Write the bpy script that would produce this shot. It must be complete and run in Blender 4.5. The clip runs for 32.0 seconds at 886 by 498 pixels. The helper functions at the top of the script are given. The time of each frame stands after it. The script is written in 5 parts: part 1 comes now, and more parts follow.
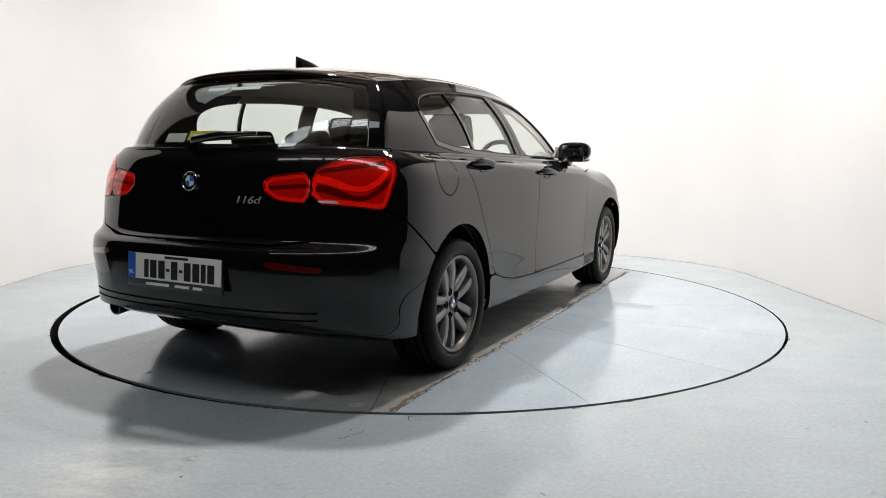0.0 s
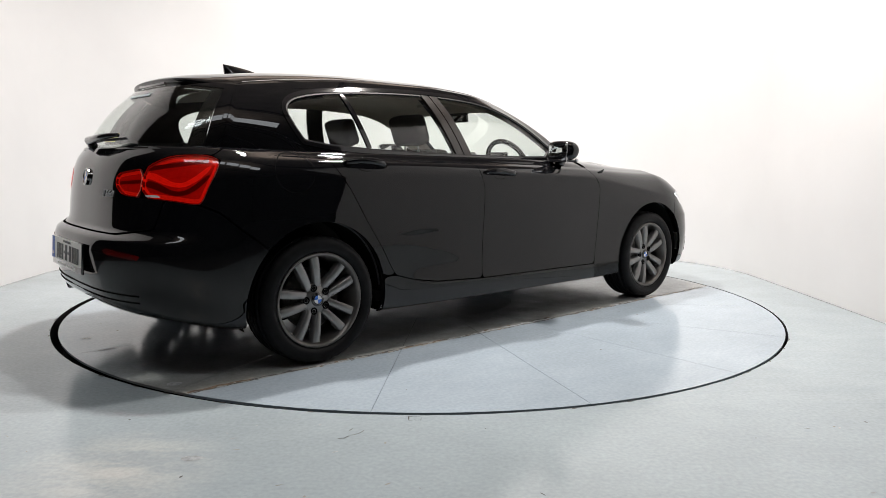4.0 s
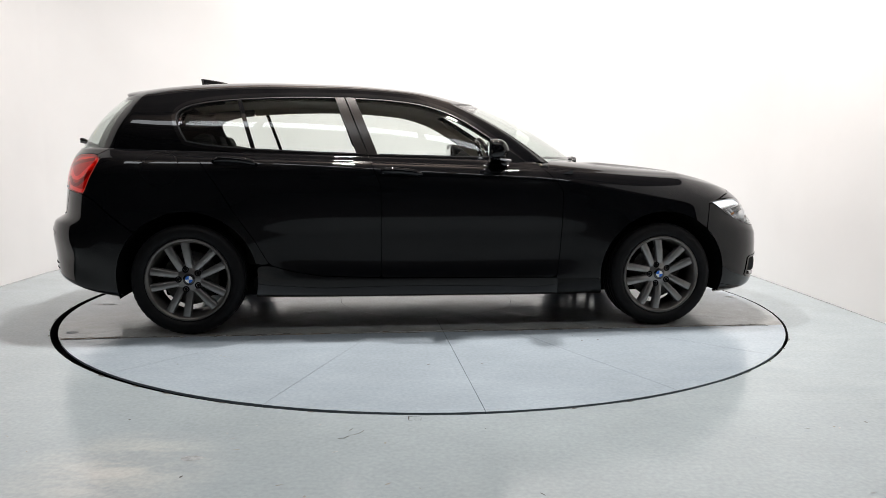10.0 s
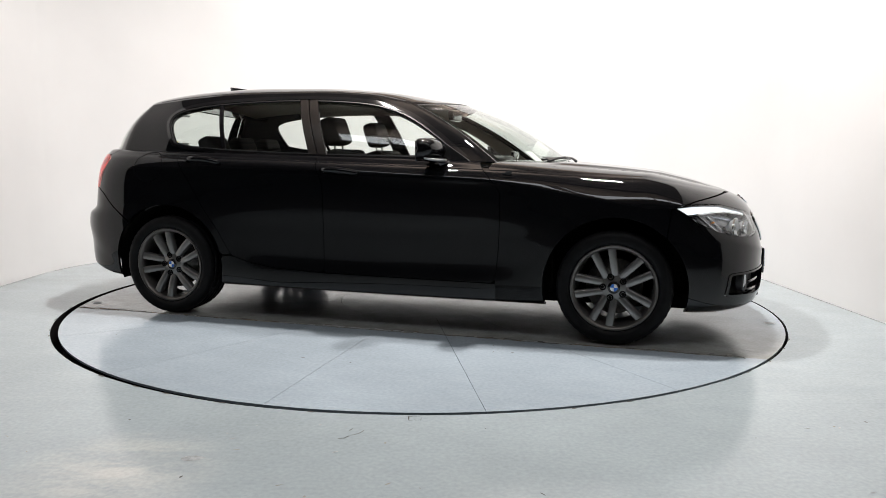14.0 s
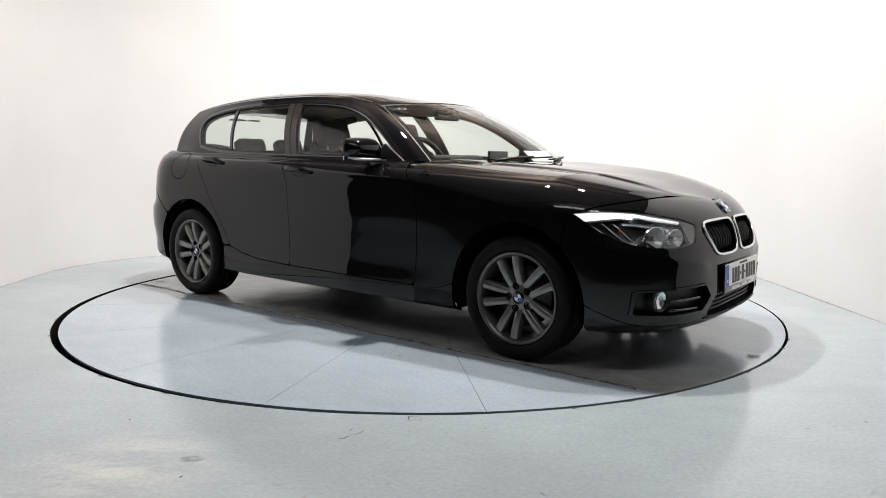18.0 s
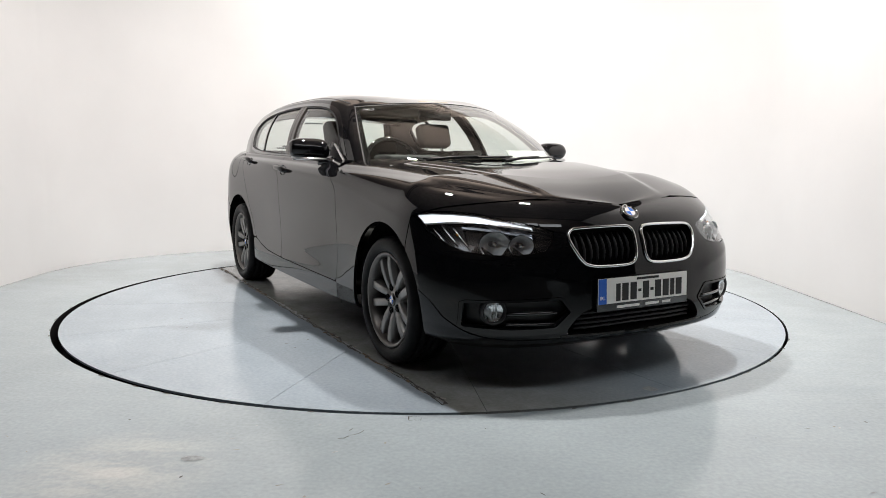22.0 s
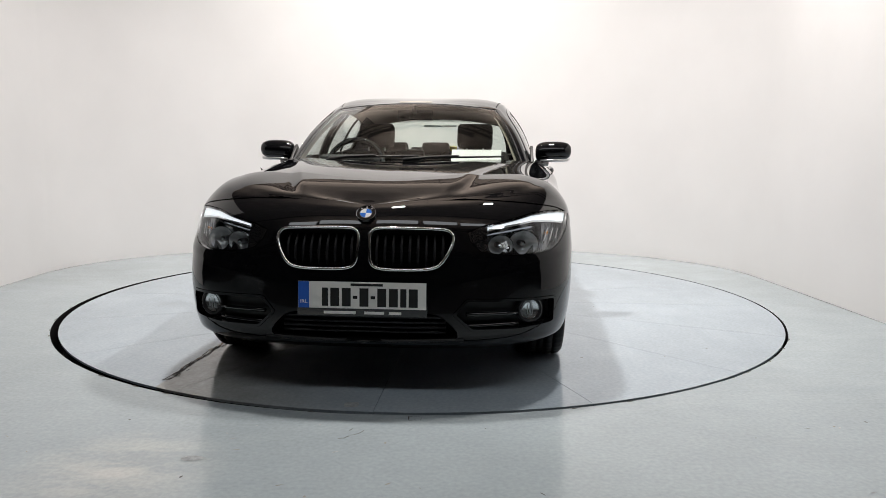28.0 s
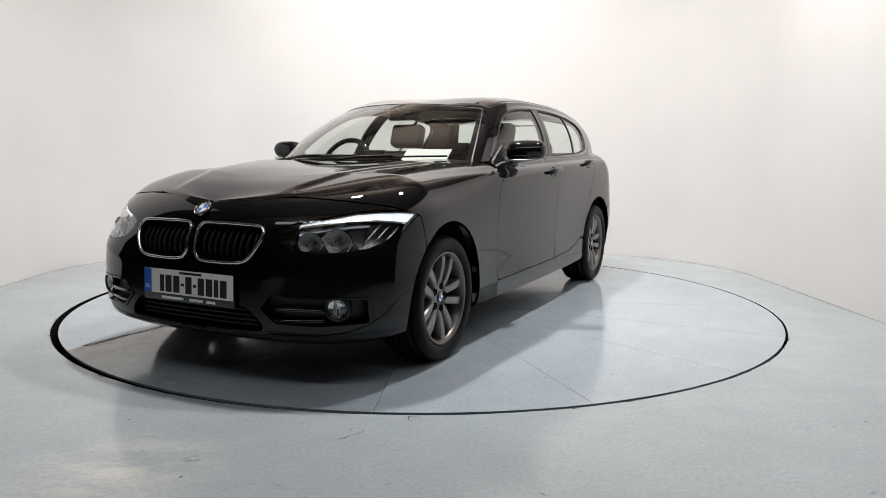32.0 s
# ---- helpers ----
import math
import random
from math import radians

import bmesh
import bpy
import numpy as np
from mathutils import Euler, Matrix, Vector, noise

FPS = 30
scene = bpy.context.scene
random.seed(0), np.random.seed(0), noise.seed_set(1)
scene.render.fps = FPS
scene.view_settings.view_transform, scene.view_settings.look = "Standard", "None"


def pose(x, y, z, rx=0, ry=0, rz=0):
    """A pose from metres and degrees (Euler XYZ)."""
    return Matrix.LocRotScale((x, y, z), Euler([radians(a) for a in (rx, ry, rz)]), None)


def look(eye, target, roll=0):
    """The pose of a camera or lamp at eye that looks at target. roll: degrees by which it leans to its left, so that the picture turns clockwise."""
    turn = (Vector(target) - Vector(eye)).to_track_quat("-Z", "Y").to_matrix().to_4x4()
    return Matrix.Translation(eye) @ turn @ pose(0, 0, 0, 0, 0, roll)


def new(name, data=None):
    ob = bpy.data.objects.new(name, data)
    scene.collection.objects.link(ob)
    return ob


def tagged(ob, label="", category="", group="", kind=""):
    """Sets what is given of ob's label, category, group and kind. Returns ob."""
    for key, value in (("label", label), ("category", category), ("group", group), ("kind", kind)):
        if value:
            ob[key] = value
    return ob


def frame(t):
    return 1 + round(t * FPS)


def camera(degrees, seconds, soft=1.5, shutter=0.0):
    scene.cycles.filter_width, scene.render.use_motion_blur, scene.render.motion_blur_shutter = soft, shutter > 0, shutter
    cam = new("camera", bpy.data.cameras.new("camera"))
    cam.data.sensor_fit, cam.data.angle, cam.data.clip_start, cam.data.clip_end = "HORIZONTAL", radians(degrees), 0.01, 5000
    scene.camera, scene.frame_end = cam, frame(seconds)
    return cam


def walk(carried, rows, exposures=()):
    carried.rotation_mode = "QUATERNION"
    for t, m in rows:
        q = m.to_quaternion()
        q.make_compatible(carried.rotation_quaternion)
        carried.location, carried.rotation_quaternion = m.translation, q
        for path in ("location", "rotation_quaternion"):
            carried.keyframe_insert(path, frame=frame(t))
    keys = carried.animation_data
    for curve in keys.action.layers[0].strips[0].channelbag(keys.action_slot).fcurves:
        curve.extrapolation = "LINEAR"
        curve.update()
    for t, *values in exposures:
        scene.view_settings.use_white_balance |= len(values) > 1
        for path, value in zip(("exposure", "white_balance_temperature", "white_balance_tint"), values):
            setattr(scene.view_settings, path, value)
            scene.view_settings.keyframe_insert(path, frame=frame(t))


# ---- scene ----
RATE, TURN0 = -5.6157, 61.687          # turntable: degrees a second, car heading at the start
CAR_OFF = (-0.0446, -0.0547)           # car's middle on the turntable
DISC_R = 2.265

cam = camera(62.86, 32.0, soft=0.7)
EYE = (0.0, -4.962, 0.977)
PITCH, YAW, ROLL = radians(7.178), radians(1.3235), 0.457
AIM = (EYE[0] + math.sin(YAW) * math.cos(PITCH), EYE[1] + math.cos(YAW) * math.cos(PITCH), EYE[2] - math.sin(PITCH))
walk(cam, [(0, look(EYE, AIM, ROLL)), (32.0, look(EYE, AIM, ROLL))], exposures=[(0, 0.0), (19.0, 0.0), (22.0, -0.08), (25.0, -0.24), (28.0, -0.3), (32.0, -0.3)])

# ---- world and light ----
world = bpy.data.worlds.new("world")
scene.world = world
world.use_nodes = True
world.node_tree.nodes["Background"].inputs[0].default_value = (0.62, 0.8, 1.0, 1)
world.node_tree.nodes["Background"].inputs[1].default_value = 0.02


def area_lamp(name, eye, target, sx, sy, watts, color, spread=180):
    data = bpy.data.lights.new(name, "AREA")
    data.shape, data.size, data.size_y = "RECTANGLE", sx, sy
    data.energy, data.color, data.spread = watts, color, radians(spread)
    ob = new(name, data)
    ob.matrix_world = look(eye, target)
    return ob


LAMPS = [(1.33, -0.24, 4.5, 122), (-0.5, -0.1, 4.62, 158)]
for lx, ly, lz, watts in LAMPS:
    area_lamp("high_bay_light", (lx, ly, lz - 0.03), (lx, ly, 0), 0.22, 0.22, watts, (1.0, 0.935, 0.89), 142)
WASHER = (0.0, 2.0, 4.75)
area_lamp("wall_washer", WASHER, (0.0, 3.0, 1.9), 3.2, 0.25, 76, (1.0, 0.93, 0.875), 104)
STRIPS = [-3.3, -1.98, -0.66, 0.66, 1.98, 3.3]
STRIP_Y, STRIP_Z = -4.2, 5.2
for sx in STRIPS:
    area_lamp("strip_light", (sx, STRIP_Y, STRIP_Z), (sx * 0.7, 0.2, 0.3), 1.16, 0.60, 13, (0.92, 0.96, 1.0))
# two unseen up-facing lamps, added to brighten the roof that the paint reflects
area_lamp("roof_fill_south", (0, STRIP_Y, STRIP_Z + 0.16), (0, STRIP_Y - 0.4, 6.4), 7.6, 0.4, 120, (1.0, 0.93, 0.86))
area_lamp("roof_fill_middle", (WASHER[0], WASHER[1], WASHER[2] + 0.22), (WASHER[0], WASHER[1] + 0.5, 6.4), 2.2, 0.25, 80, (1.0, 0.92, 0.84))
# unseen lamp beyond the wall, added so the bonnet reflects a lit roof
HALL_Y, HALL_Z = 7.2, 5.0
area_lamp("roof_fill_north", (0, HALL_Y, HALL_Z + 0.14), (0, HALL_Y, 6.4), 8.0, 0.5, 150, (1.0, 0.93, 0.86))


# ---- materials ----
def nodes_of(name):
    m = bpy.data.materials.new(name)
    m.use_nodes = True
    nt = m.node_tree
    return m, nt, nt.nodes["Principled BSDF"]


def link(nt, a, b):
    nt.links.new(a, b)


def node(nt, kind, **inputs):
    n = nt.nodes.new(kind)
    for k, v in inputs.items():
        n.inputs[k.replace("_", " ")].default_value = v
    return n


def ramp(nt, src, stops):
    r = nt.nodes.new("ShaderNodeValToRGB")
    els = r.color_ramp.elements
    while len(els) < len(stops):
        els.new(0.5)
    for e, (p, c) in zip(els, stops):
        e.position, e.color = p, (*c, 1) if len(c) == 3 else c
    link(nt, src, r.inputs[0])
    return r.outputs[0]


def plain(name, color, rough=0.5, metal=0.0, coat=0.0, vary=0.12, scale=40.0, bump=0.0, bscale=300.0, spec=0.5):
    m, nt, b = nodes_of(name)
    b.inputs["Roughness"].default_value = rough
    b.inputs["Metallic"].default_value = metal
    b.inputs["Coat Weight"].default_value = coat
    b.inputs["Coat Roughness"].default_value = 0.02
    b.inputs["Specular IOR Level"].default_value = spec
    tc = nt.nodes.new("ShaderNodeTexCoord")
    nz = node(nt, "ShaderNodeTexNoise", Scale=scale, Detail=5.0)
    link(nt, tc.outputs["Object"], nz.inputs["Vector"])
    lo = tuple(c * (1 - vary) for c in color)
    hi = tuple(min(1, c * (1 + vary)) for c in color)
    link(nt, ramp(nt, nz.outputs["Fac"], [(0.3, lo), (0.7, hi)]), b.inputs["Base Color"])
    if bump:
        n2 = node(nt, "ShaderNodeTexNoise", Scale=bscale, Detail=3.0)
        link(nt, tc.outputs["Object"], n2.inputs["Vector"])
        bp = node(nt, "ShaderNodeBump", Strength=bump, Distance=0.002)
        link(nt, n2.outputs["Fac"], bp.inputs["Height"])
        link(nt, bp.outputs["Normal"], b.inputs["Normal"])
    return m


def glass(name, tint, rough=0.0, shine=1.0):
    """Thin automotive glass: a tinted clear sheet whose gloss grows towards grazing angles."""
    m = bpy.data.materials.new(name)
    m.use_nodes = True
    nt = m.node_tree
    nt.nodes.clear()
    out = nt.nodes.new("ShaderNodeOutputMaterial")
    tr = nt.nodes.new("ShaderNodeBsdfTransparent")
    tr.inputs[0].default_value = (*tint, 1)
    gl = nt.nodes.new("ShaderNodeBsdfGlossy")
    gl.inputs["Roughness"].default_value = rough
    gl.inputs["Color"].default_value = (shine, shine, shine, 1)
    lw = node(nt, "ShaderNodeLayerWeight", Blend=0.5)
    pw = nt.nodes.new("ShaderNodeMath")
    pw.operation, pw.inputs[1].default_value = "POWER", 5.0
    link(nt, lw.outputs["Facing"], pw.inputs[0])
    ma = nt.nodes.new("ShaderNodeMath")
    ma.operation, ma.inputs[1].default_value, ma.inputs[2].default_value = "MULTIPLY_ADD", 0.92, 0.055
    link(nt, pw.outputs[0], ma.inputs[0])
    mx = nt.nodes.new("ShaderNodeMixShader")
    link(nt, ma.outputs[0], mx.inputs[0])
    link(nt, tr.outputs[0], mx.inputs[1])
    link(nt, gl.outputs[0], mx.inputs[2])
    link(nt, mx.outputs[0], out.inputs[0])
    return m


def glow(name, color, strength):
    m, nt, b = nodes_of(name)
    b.inputs["Emission Color"].default_value = (*color, 1)
    b.inputs["Emission Strength"].default_value = strength
    b.inputs["Base Color"].default_value = (*color, 1)
    return m


def car_paint():
    m, nt, b = nodes_of("black_car_paint")
    b.inputs["Roughness"].default_value = 0.35
    b.inputs["Metallic"].default_value = 0.0
    b.inputs["Coat Weight"].default_value = 1.0
    b.inputs["Coat Roughness"].default_value = 0.012
    b.inputs["Coat IOR"].default_value = 1.42
    b.inputs["Specular IOR Level"].default_value = 0.0
    tc = nt.nodes.new("ShaderNodeTexCoord")
    fl = node(nt, "ShaderNodeTexVoronoi", Scale=900.0)
    link(nt, tc.outputs["Object"], fl.inputs["Vector"])
    link(nt, ramp(nt, fl.outputs["Distance"], [(0.05, (0.008, 0.0085, 0.011)), (0.5, (0.0035, 0.0036, 0.0042))]), b.inputs["Base Color"])
    pe = node(nt, "ShaderNodeTexNoise", Scale=55.0, Detail=2.0)
    link(nt, tc.outputs["Object"], pe.inputs["Vector"])
    bp = node(nt, "ShaderNodeBump", Strength=0.016, Distance=0.0012)
    link(nt, pe.outputs["Fac"], bp.inputs["Height"])
    link(nt, bp.outputs["Normal"], b.inputs["Coat Normal"])
    return m


def floor_paint(name, base, worn, coord="Object", band=None, painted_sheen=None):
    """Glossy blue-grey floor paint with scuffs, roller marks, patches and hairline cracks; painted_sheen: centre of a
    highlight put into the colour.
    """
    m, nt, b = nodes_of(name)
    b.inputs["Specular IOR Level"].default_value = 0.5 if band else 0.34
    tc = nt.nodes.new("ShaderNodeTexCoord")
    co = tc.outputs[coord]
    big = node(nt, "ShaderNodeTexNoise", Scale=0.9, Detail=6.0, Roughness=0.6)
    mid = node(nt, "ShaderNodeTexNoise", Scale=7.0, Detail=8.0, Roughness=0.7)
    fine = node(nt, "ShaderNodeTexNoise", Scale=60.0, Detail=6.0)
    for n in (big, mid, fine):
        link(nt, co, n.inputs["Vector"])
    dk = tuple(c * 0.86 for c in base)
    c1 = ramp(nt, big.outputs["Fac"], [(0.35, dk), (0.65, base)])
    mask = ramp(nt, mid.outputs["Fac"], [(0.64, (0, 0, 0)), (0.82, (0.7, 0.7, 0.7))])
    mx = node(nt, "ShaderNodeMix")
    mx.data_type = "RGBA"
    link(nt, mask, mx.inputs[0])
    link(nt, c1, mx.inputs[6])
    mx.inputs[7].default_value = (*worn, 1)
    colour = mx.outputs[2]
    if band:
        # worn browner ground inside a straight edge
        xyz = nt.nodes.new("ShaderNodeSeparateXYZ")
        link(nt, co, xyz.inputs[0])
        wob = nt.nodes.new("ShaderNodeMath")
        wob.operation, wob.inputs[1].default_value = "MULTIPLY_ADD", 0.0175
        half = nt.nodes.new("ShaderNodeMath")
        half.operation, half.inputs[1].default_value, half.inputs[2].default_value = "MULTIPLY_ADD", 0.5, 0.5
        link(nt, xyz.outputs["Y"], half.inputs[0])
        link(nt, mid.outputs["Fac"], wob.inputs[0])
        link(nt, half.outputs[0], wob.inputs[2])
        inb = ramp(nt, wob.outputs[0], [(0.0, (0, 0, 0)), (0.029, (0, 0, 0)), (0.033, (1, 1, 1)), (0.2, (0.8, 0.8, 0.8)), (0.5, (0, 0, 0))])
        trk = ramp(nt, mid.outputs["Fac"], [(0.35, band[0]), (0.65, band[1])])
        m3 = node(nt, "ShaderNodeMix")
        m3.data_type = "RGBA"
        link(nt, inb, m3.inputs[0])
        link(nt, colour, m3.inputs[6])
        link(nt, trk, m3.inputs[7])
        colour = m3.outputs[2]
    # long faint roller streaks
    mp = nt.nodes.new("ShaderNodeMapping")
    mp.inputs["Rotation"].default_value = (0, 0, 0.6)
    mp.inputs["Scale"].default_value = (1.6, 3.6, 1.0)
    link(nt, co, mp.inputs["Vector"])
    st = node(nt, "ShaderNodeTexNoise", Scale=2.2, Detail=7.0, Roughness=0.65)
    link(nt, mp.outputs[0], st.inputs["Vector"])
    m4 = node(nt, "ShaderNodeMix")
    m4.data_type, m4.blend_type = "RGBA", "MULTIPLY"
    m4.inputs[0].default_value = 1.0
    link(nt, colour, m4.inputs[6])
    link(nt, ramp(nt, st.outputs["Fac"], [(0.35, (0.965, 0.968, 0.97)), (0.65, (1.025, 1.022, 1.02))]), m4.inputs[7])
    colour = m4.outputs[2]
    if painted_sheen:
        # streaky pale highlight round a spot, the wall's reflection put into the base colour
        sub = nt.nodes.new("ShaderNodeVectorMath")
        sub.operation, sub.inputs[1].default_value = "SUBTRACT", painted_sheen
        link(nt, co, sub.inputs[0])
        ln = nt.nodes.new("ShaderNodeVectorMath")
        ln.operation = "LENGTH"
        link(nt, sub.outputs[0], ln.inputs[0])
        near = ramp(nt, ln.outputs["Value"], [(0.04, (0.42, 0.42, 0.42)), (0.36, (0, 0, 0))])
        fl = nt.nodes.new("ShaderNodeMath")
        fl.operation = "MULTIPLY"
        link(nt, near, fl.inputs[0])
        link(nt, ramp(nt, st.outputs["Fac"], [(0.40, (0.25, 0.25, 0.25)), (0.58, (1, 1, 1))]), fl.inputs[1])
        m5 = node(nt, "ShaderNodeMix")
        m5.data_type = "RGBA"
        link(nt, fl.outputs[0], m5.inputs[0])
        link(nt, colour, m5.inputs[6])
        m5.inputs[7].default_value = (0.74, 0.70, 0.64, 1)
        colour = m5.outputs[2]
    sm = ramp(nt, fine.outputs["Fac"], [(0.3, (0.90, 0.90, 0.90)), (0.7, (1.05, 1.05, 1.05))])
    m2 = node(nt, "ShaderNodeMix")
    m2.data_type, m2.blend_type = "RGBA", "MULTIPLY"
    m2.inputs[0].default_value = 1.0
    link(nt, colour, m2.inputs[6])
    link(nt, sm, m2.inputs[7])
    link(nt, m2.outputs[2], b.inputs["Base Color"])
    link(nt, ramp(nt, mid.outputs["Fac"], [(0.35, (0.10, 0.10, 0.10)), (0.75, (0.20, 0.20, 0.20))]), b.inputs["Roughness"])
    bp = node(nt, "ShaderNodeBump", Strength=0.045, Distance=0.004)
    ad = nt.nodes.new("ShaderNodeMath")
    ad.operation = "ADD"
    link(nt, mid.outputs["Fac"], ad.inputs[0])
    link(nt, fine.outputs["Fac"], ad.inputs[1])
    link(nt, ad.outputs[0], bp.inputs["Height"])
    link(nt, bp.outputs["Normal"], b.inputs["Normal"])
    return m


PAINT = car_paint()
# the last argument sets where the pale reflection is painted on the floor
FLOOR = floor_paint("floor_paint", (0.368, 0.424, 0.450), (0.415, 0.435, 0.43), painted_sheen=(-0.97, -2.78, 0.0))
HALLFLOOR = plain("dark_concrete", (0.06, 0.06, 0.06), 0.6, vary=0.3, scale=3)
DISC = floor_paint("disc_paint", (0.370, 0.435, 0.490), (0.40, 0.445, 0.478), band=((0.24, 0.24, 0.222), (0.32, 0.328, 0.32)))
WALL = plain("white_wall_paint", (0.72, 0.72, 0.722), 0.7, vary=0.03, scale=1.3, bump=0.12, bscale=30)
DARK = plain("dark_hall_paint", (0.08, 0.076, 0.072), 0.8, vary=0.4, scale=1.5)
ROOFING = plain("roof_sheet", (0.58, 0.50, 0.45), 0.7, vary=0.15, scale=2.0)
STEEL = plain("roof_steel", (0.14, 0.12, 0.11), 0.6, vary=0.3)
TRIM = plain("black_trim", (0.008, 0.008, 0.009), 0.5, vary=0.2, bump=0.1)
GLOSSBLK = plain("gloss_black", (0.006, 0.006, 0.007), 0.08, coat=0.6, vary=0.1)
PILLAR = plain("satin_pillar_foil", (0.020, 0.016, 0.014), 0.28, vary=0.15, scale=90, spec=0.6)
VOID = plain("black_cavity", (0.0025, 0.0025, 0.0025), 0.9, spec=0.1)
RUBBER = plain("tyre_rubber", (0.0055, 0.0055, 0.006), 0.5, vary=0.25, scale=25, bump=0.3, spec=0.12)
RIM = plain("grey_alloy", (0.21, 0.205, 0.20), 0.30, metal=0.75, vary=0.08, scale=30)
RIMIN = plain("dark_alloy_barrel", (0.13, 0.122, 0.115), 0.38, metal=0.8, vary=0.2, scale=8)
CHROME = plain("chrome", (0.82, 0.83, 0.84), 0.07, metal=1.0, vary=0.03)
SMOKED = plain("smoked_chrome", (0.22, 0.22, 0.23), 0.18, metal=1.0, vary=0.2, scale=20)
BOWL = plain("bright_reflector", (0.88, 0.88, 0.89), 0.28, metal=0.35, vary=0.06, scale=50)
BADGE = plain("badge_silver", (0.62, 0.62, 0.63), 0.35, metal=0.35)
SATIN = plain("satin_silver", (0.55, 0.55, 0.56), 0.3, metal=0.9, vary=0.06)
DISCM = plain("brake_steel", (0.20, 0.19, 0.18), 0.45, metal=0.9, vary=0.25, scale=60)
SEAT = plain("black_cloth", (0.022, 0.021, 0.02), 0.85, vary=0.25, scale=120, bump=0.3)
BEIGE = plain("beige_headliner", (0.54, 0.49, 0.41), 0.85, vary=0.08, scale=90)
DASH = plain("dark_dashboard", (0.028, 0.028, 0.03), 0.6, vary=0.2, bump=0.2)
GLASS = glass("side_glass", (0.87, 0.90, 0.88))
WSGLASS = glass("windscreen_glass", (0.80, 0.85, 0.82))
LENS = glass("clear_lens", (0.93, 0.95, 0.96))
PLATE = plain("plate_white", (0.88, 0.87, 0.83), 0.45, vary=0.02)
BLUE = plain("plate_blue", (0.02, 0.12, 0.55), 0.45, vary=0.03)
INK = plain("plate_ink", (0.012, 0.012, 0.012), 0.5)
EMBLUE = plain("emblem_blue", (0.03, 0.16, 0.62), 0.2, coat=0.5)
EMWHITE = plain("emblem_white", (0.78, 0.79, 0.80), 0.2, coat=0.5)
PAPER = plain("paper", (0.80, 0.80, 0.79), 0.7, vary=0.03)
YELLOW = plain("yellow_card", (0.78, 0.66, 0.04), 0.6, vary=0.05)


def red_lens(name, c, shine):
    m, nt, b = nodes_of(name)
    b.inputs["Base Color"].default_value = (*c, 1)
    b.inputs["Roughness"].default_value = 0.12
    b.inputs["Coat Weight"].default_value = 1.0
    b.inputs["Coat Roughness"].default_value = 0.01
    b.inputs["Subsurface Weight"].default_value = shine
    b.inputs["Subsurface Radius"].default_value = (0.03, 0.004, 0.002)
    b.inputs["Subsurface Scale"].default_value = 0.5
    tc = nt.nodes.new("ShaderNodeTexCoord")
    br = node(nt, "ShaderNodeTexVoronoi", Scale=160.0)
    link(nt, tc.outputs["Object"], br.inputs["Vector"])
    bp = node(nt, "ShaderNodeBump", Strength=0.15, Distance=0.002)
    link(nt, br.outputs["Distance"], bp.inputs["Height"])
    link(nt, bp.outputs["Normal"], b.inputs["Normal"])
    return m


REDDARK = red_lens("dark_red_lens", (0.10, 0.004, 0.004), 0.0)
REDGLASS = glass("red_lamp_glass", (1.0, 0.10, 0.07))
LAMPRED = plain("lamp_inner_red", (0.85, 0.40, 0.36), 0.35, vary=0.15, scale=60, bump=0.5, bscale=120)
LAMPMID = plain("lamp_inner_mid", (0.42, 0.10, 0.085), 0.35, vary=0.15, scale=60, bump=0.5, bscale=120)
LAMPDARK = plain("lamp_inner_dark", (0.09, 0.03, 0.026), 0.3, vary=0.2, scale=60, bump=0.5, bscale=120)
BRAKE = red_lens("brake_lens", (0.035, 0.002, 0.002), 0.0)
STICKER = plain("pale_lettering", (0.42, 0.50, 0.52), 0.5)
# low red emission added to brighten the lamp interiors, dark parts included
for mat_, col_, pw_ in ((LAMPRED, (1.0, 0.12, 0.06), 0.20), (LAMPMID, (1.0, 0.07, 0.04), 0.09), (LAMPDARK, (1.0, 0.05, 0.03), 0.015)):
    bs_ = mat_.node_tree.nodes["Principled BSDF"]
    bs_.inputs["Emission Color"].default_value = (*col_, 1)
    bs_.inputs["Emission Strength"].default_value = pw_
RUNLIGHT = glow("daylight_lamp", (0.92, 0.96, 1.0), 1.1)
AMBER = plain("amber_lens", (0.75, 0.25, 0.02), 0.2, coat=1.0)


# ---- mesh helpers ----
def mesh_of(name, verts, faces, normals=None):
    me = bpy.data.meshes.new(name)
    me.from_pydata([tuple(v) for v in verts], [], [tuple(f) for f in faces])
    me.polygons.foreach_set("use_smooth", [True] * len(me.polygons))
    if normals is not None:
        me.normals_split_custom_set_from_vertices([tuple(n) for n in normals])
    return me


def part(name, data, material, parent, label=""):
    """One mesh object (a bmesh or a mesh) under a thing or part."""
    if isinstance(data, bmesh.types.BMesh):
        me = bpy.data.meshes.new(name)
        bmesh.ops.recalc_face_normals(data, faces=data.faces)
        data.to_mesh(me)
        data.free()
    else:
        me = data
    if material is not None and not me.materials:
        me.materials.append(material)
    ob = new(name, me)
    if parent is not None:
        ob.parent = parent
    if label:
        ob["label"] = label
    return ob


def smooth(bm, angle=40):
    for f in bm.faces:
        f.smooth = True
    for e in bm.edges:
        if len(e.link_faces) == 2 and e.calc_face_angle(0) > radians(angle):
            e.smooth = False
    return bm


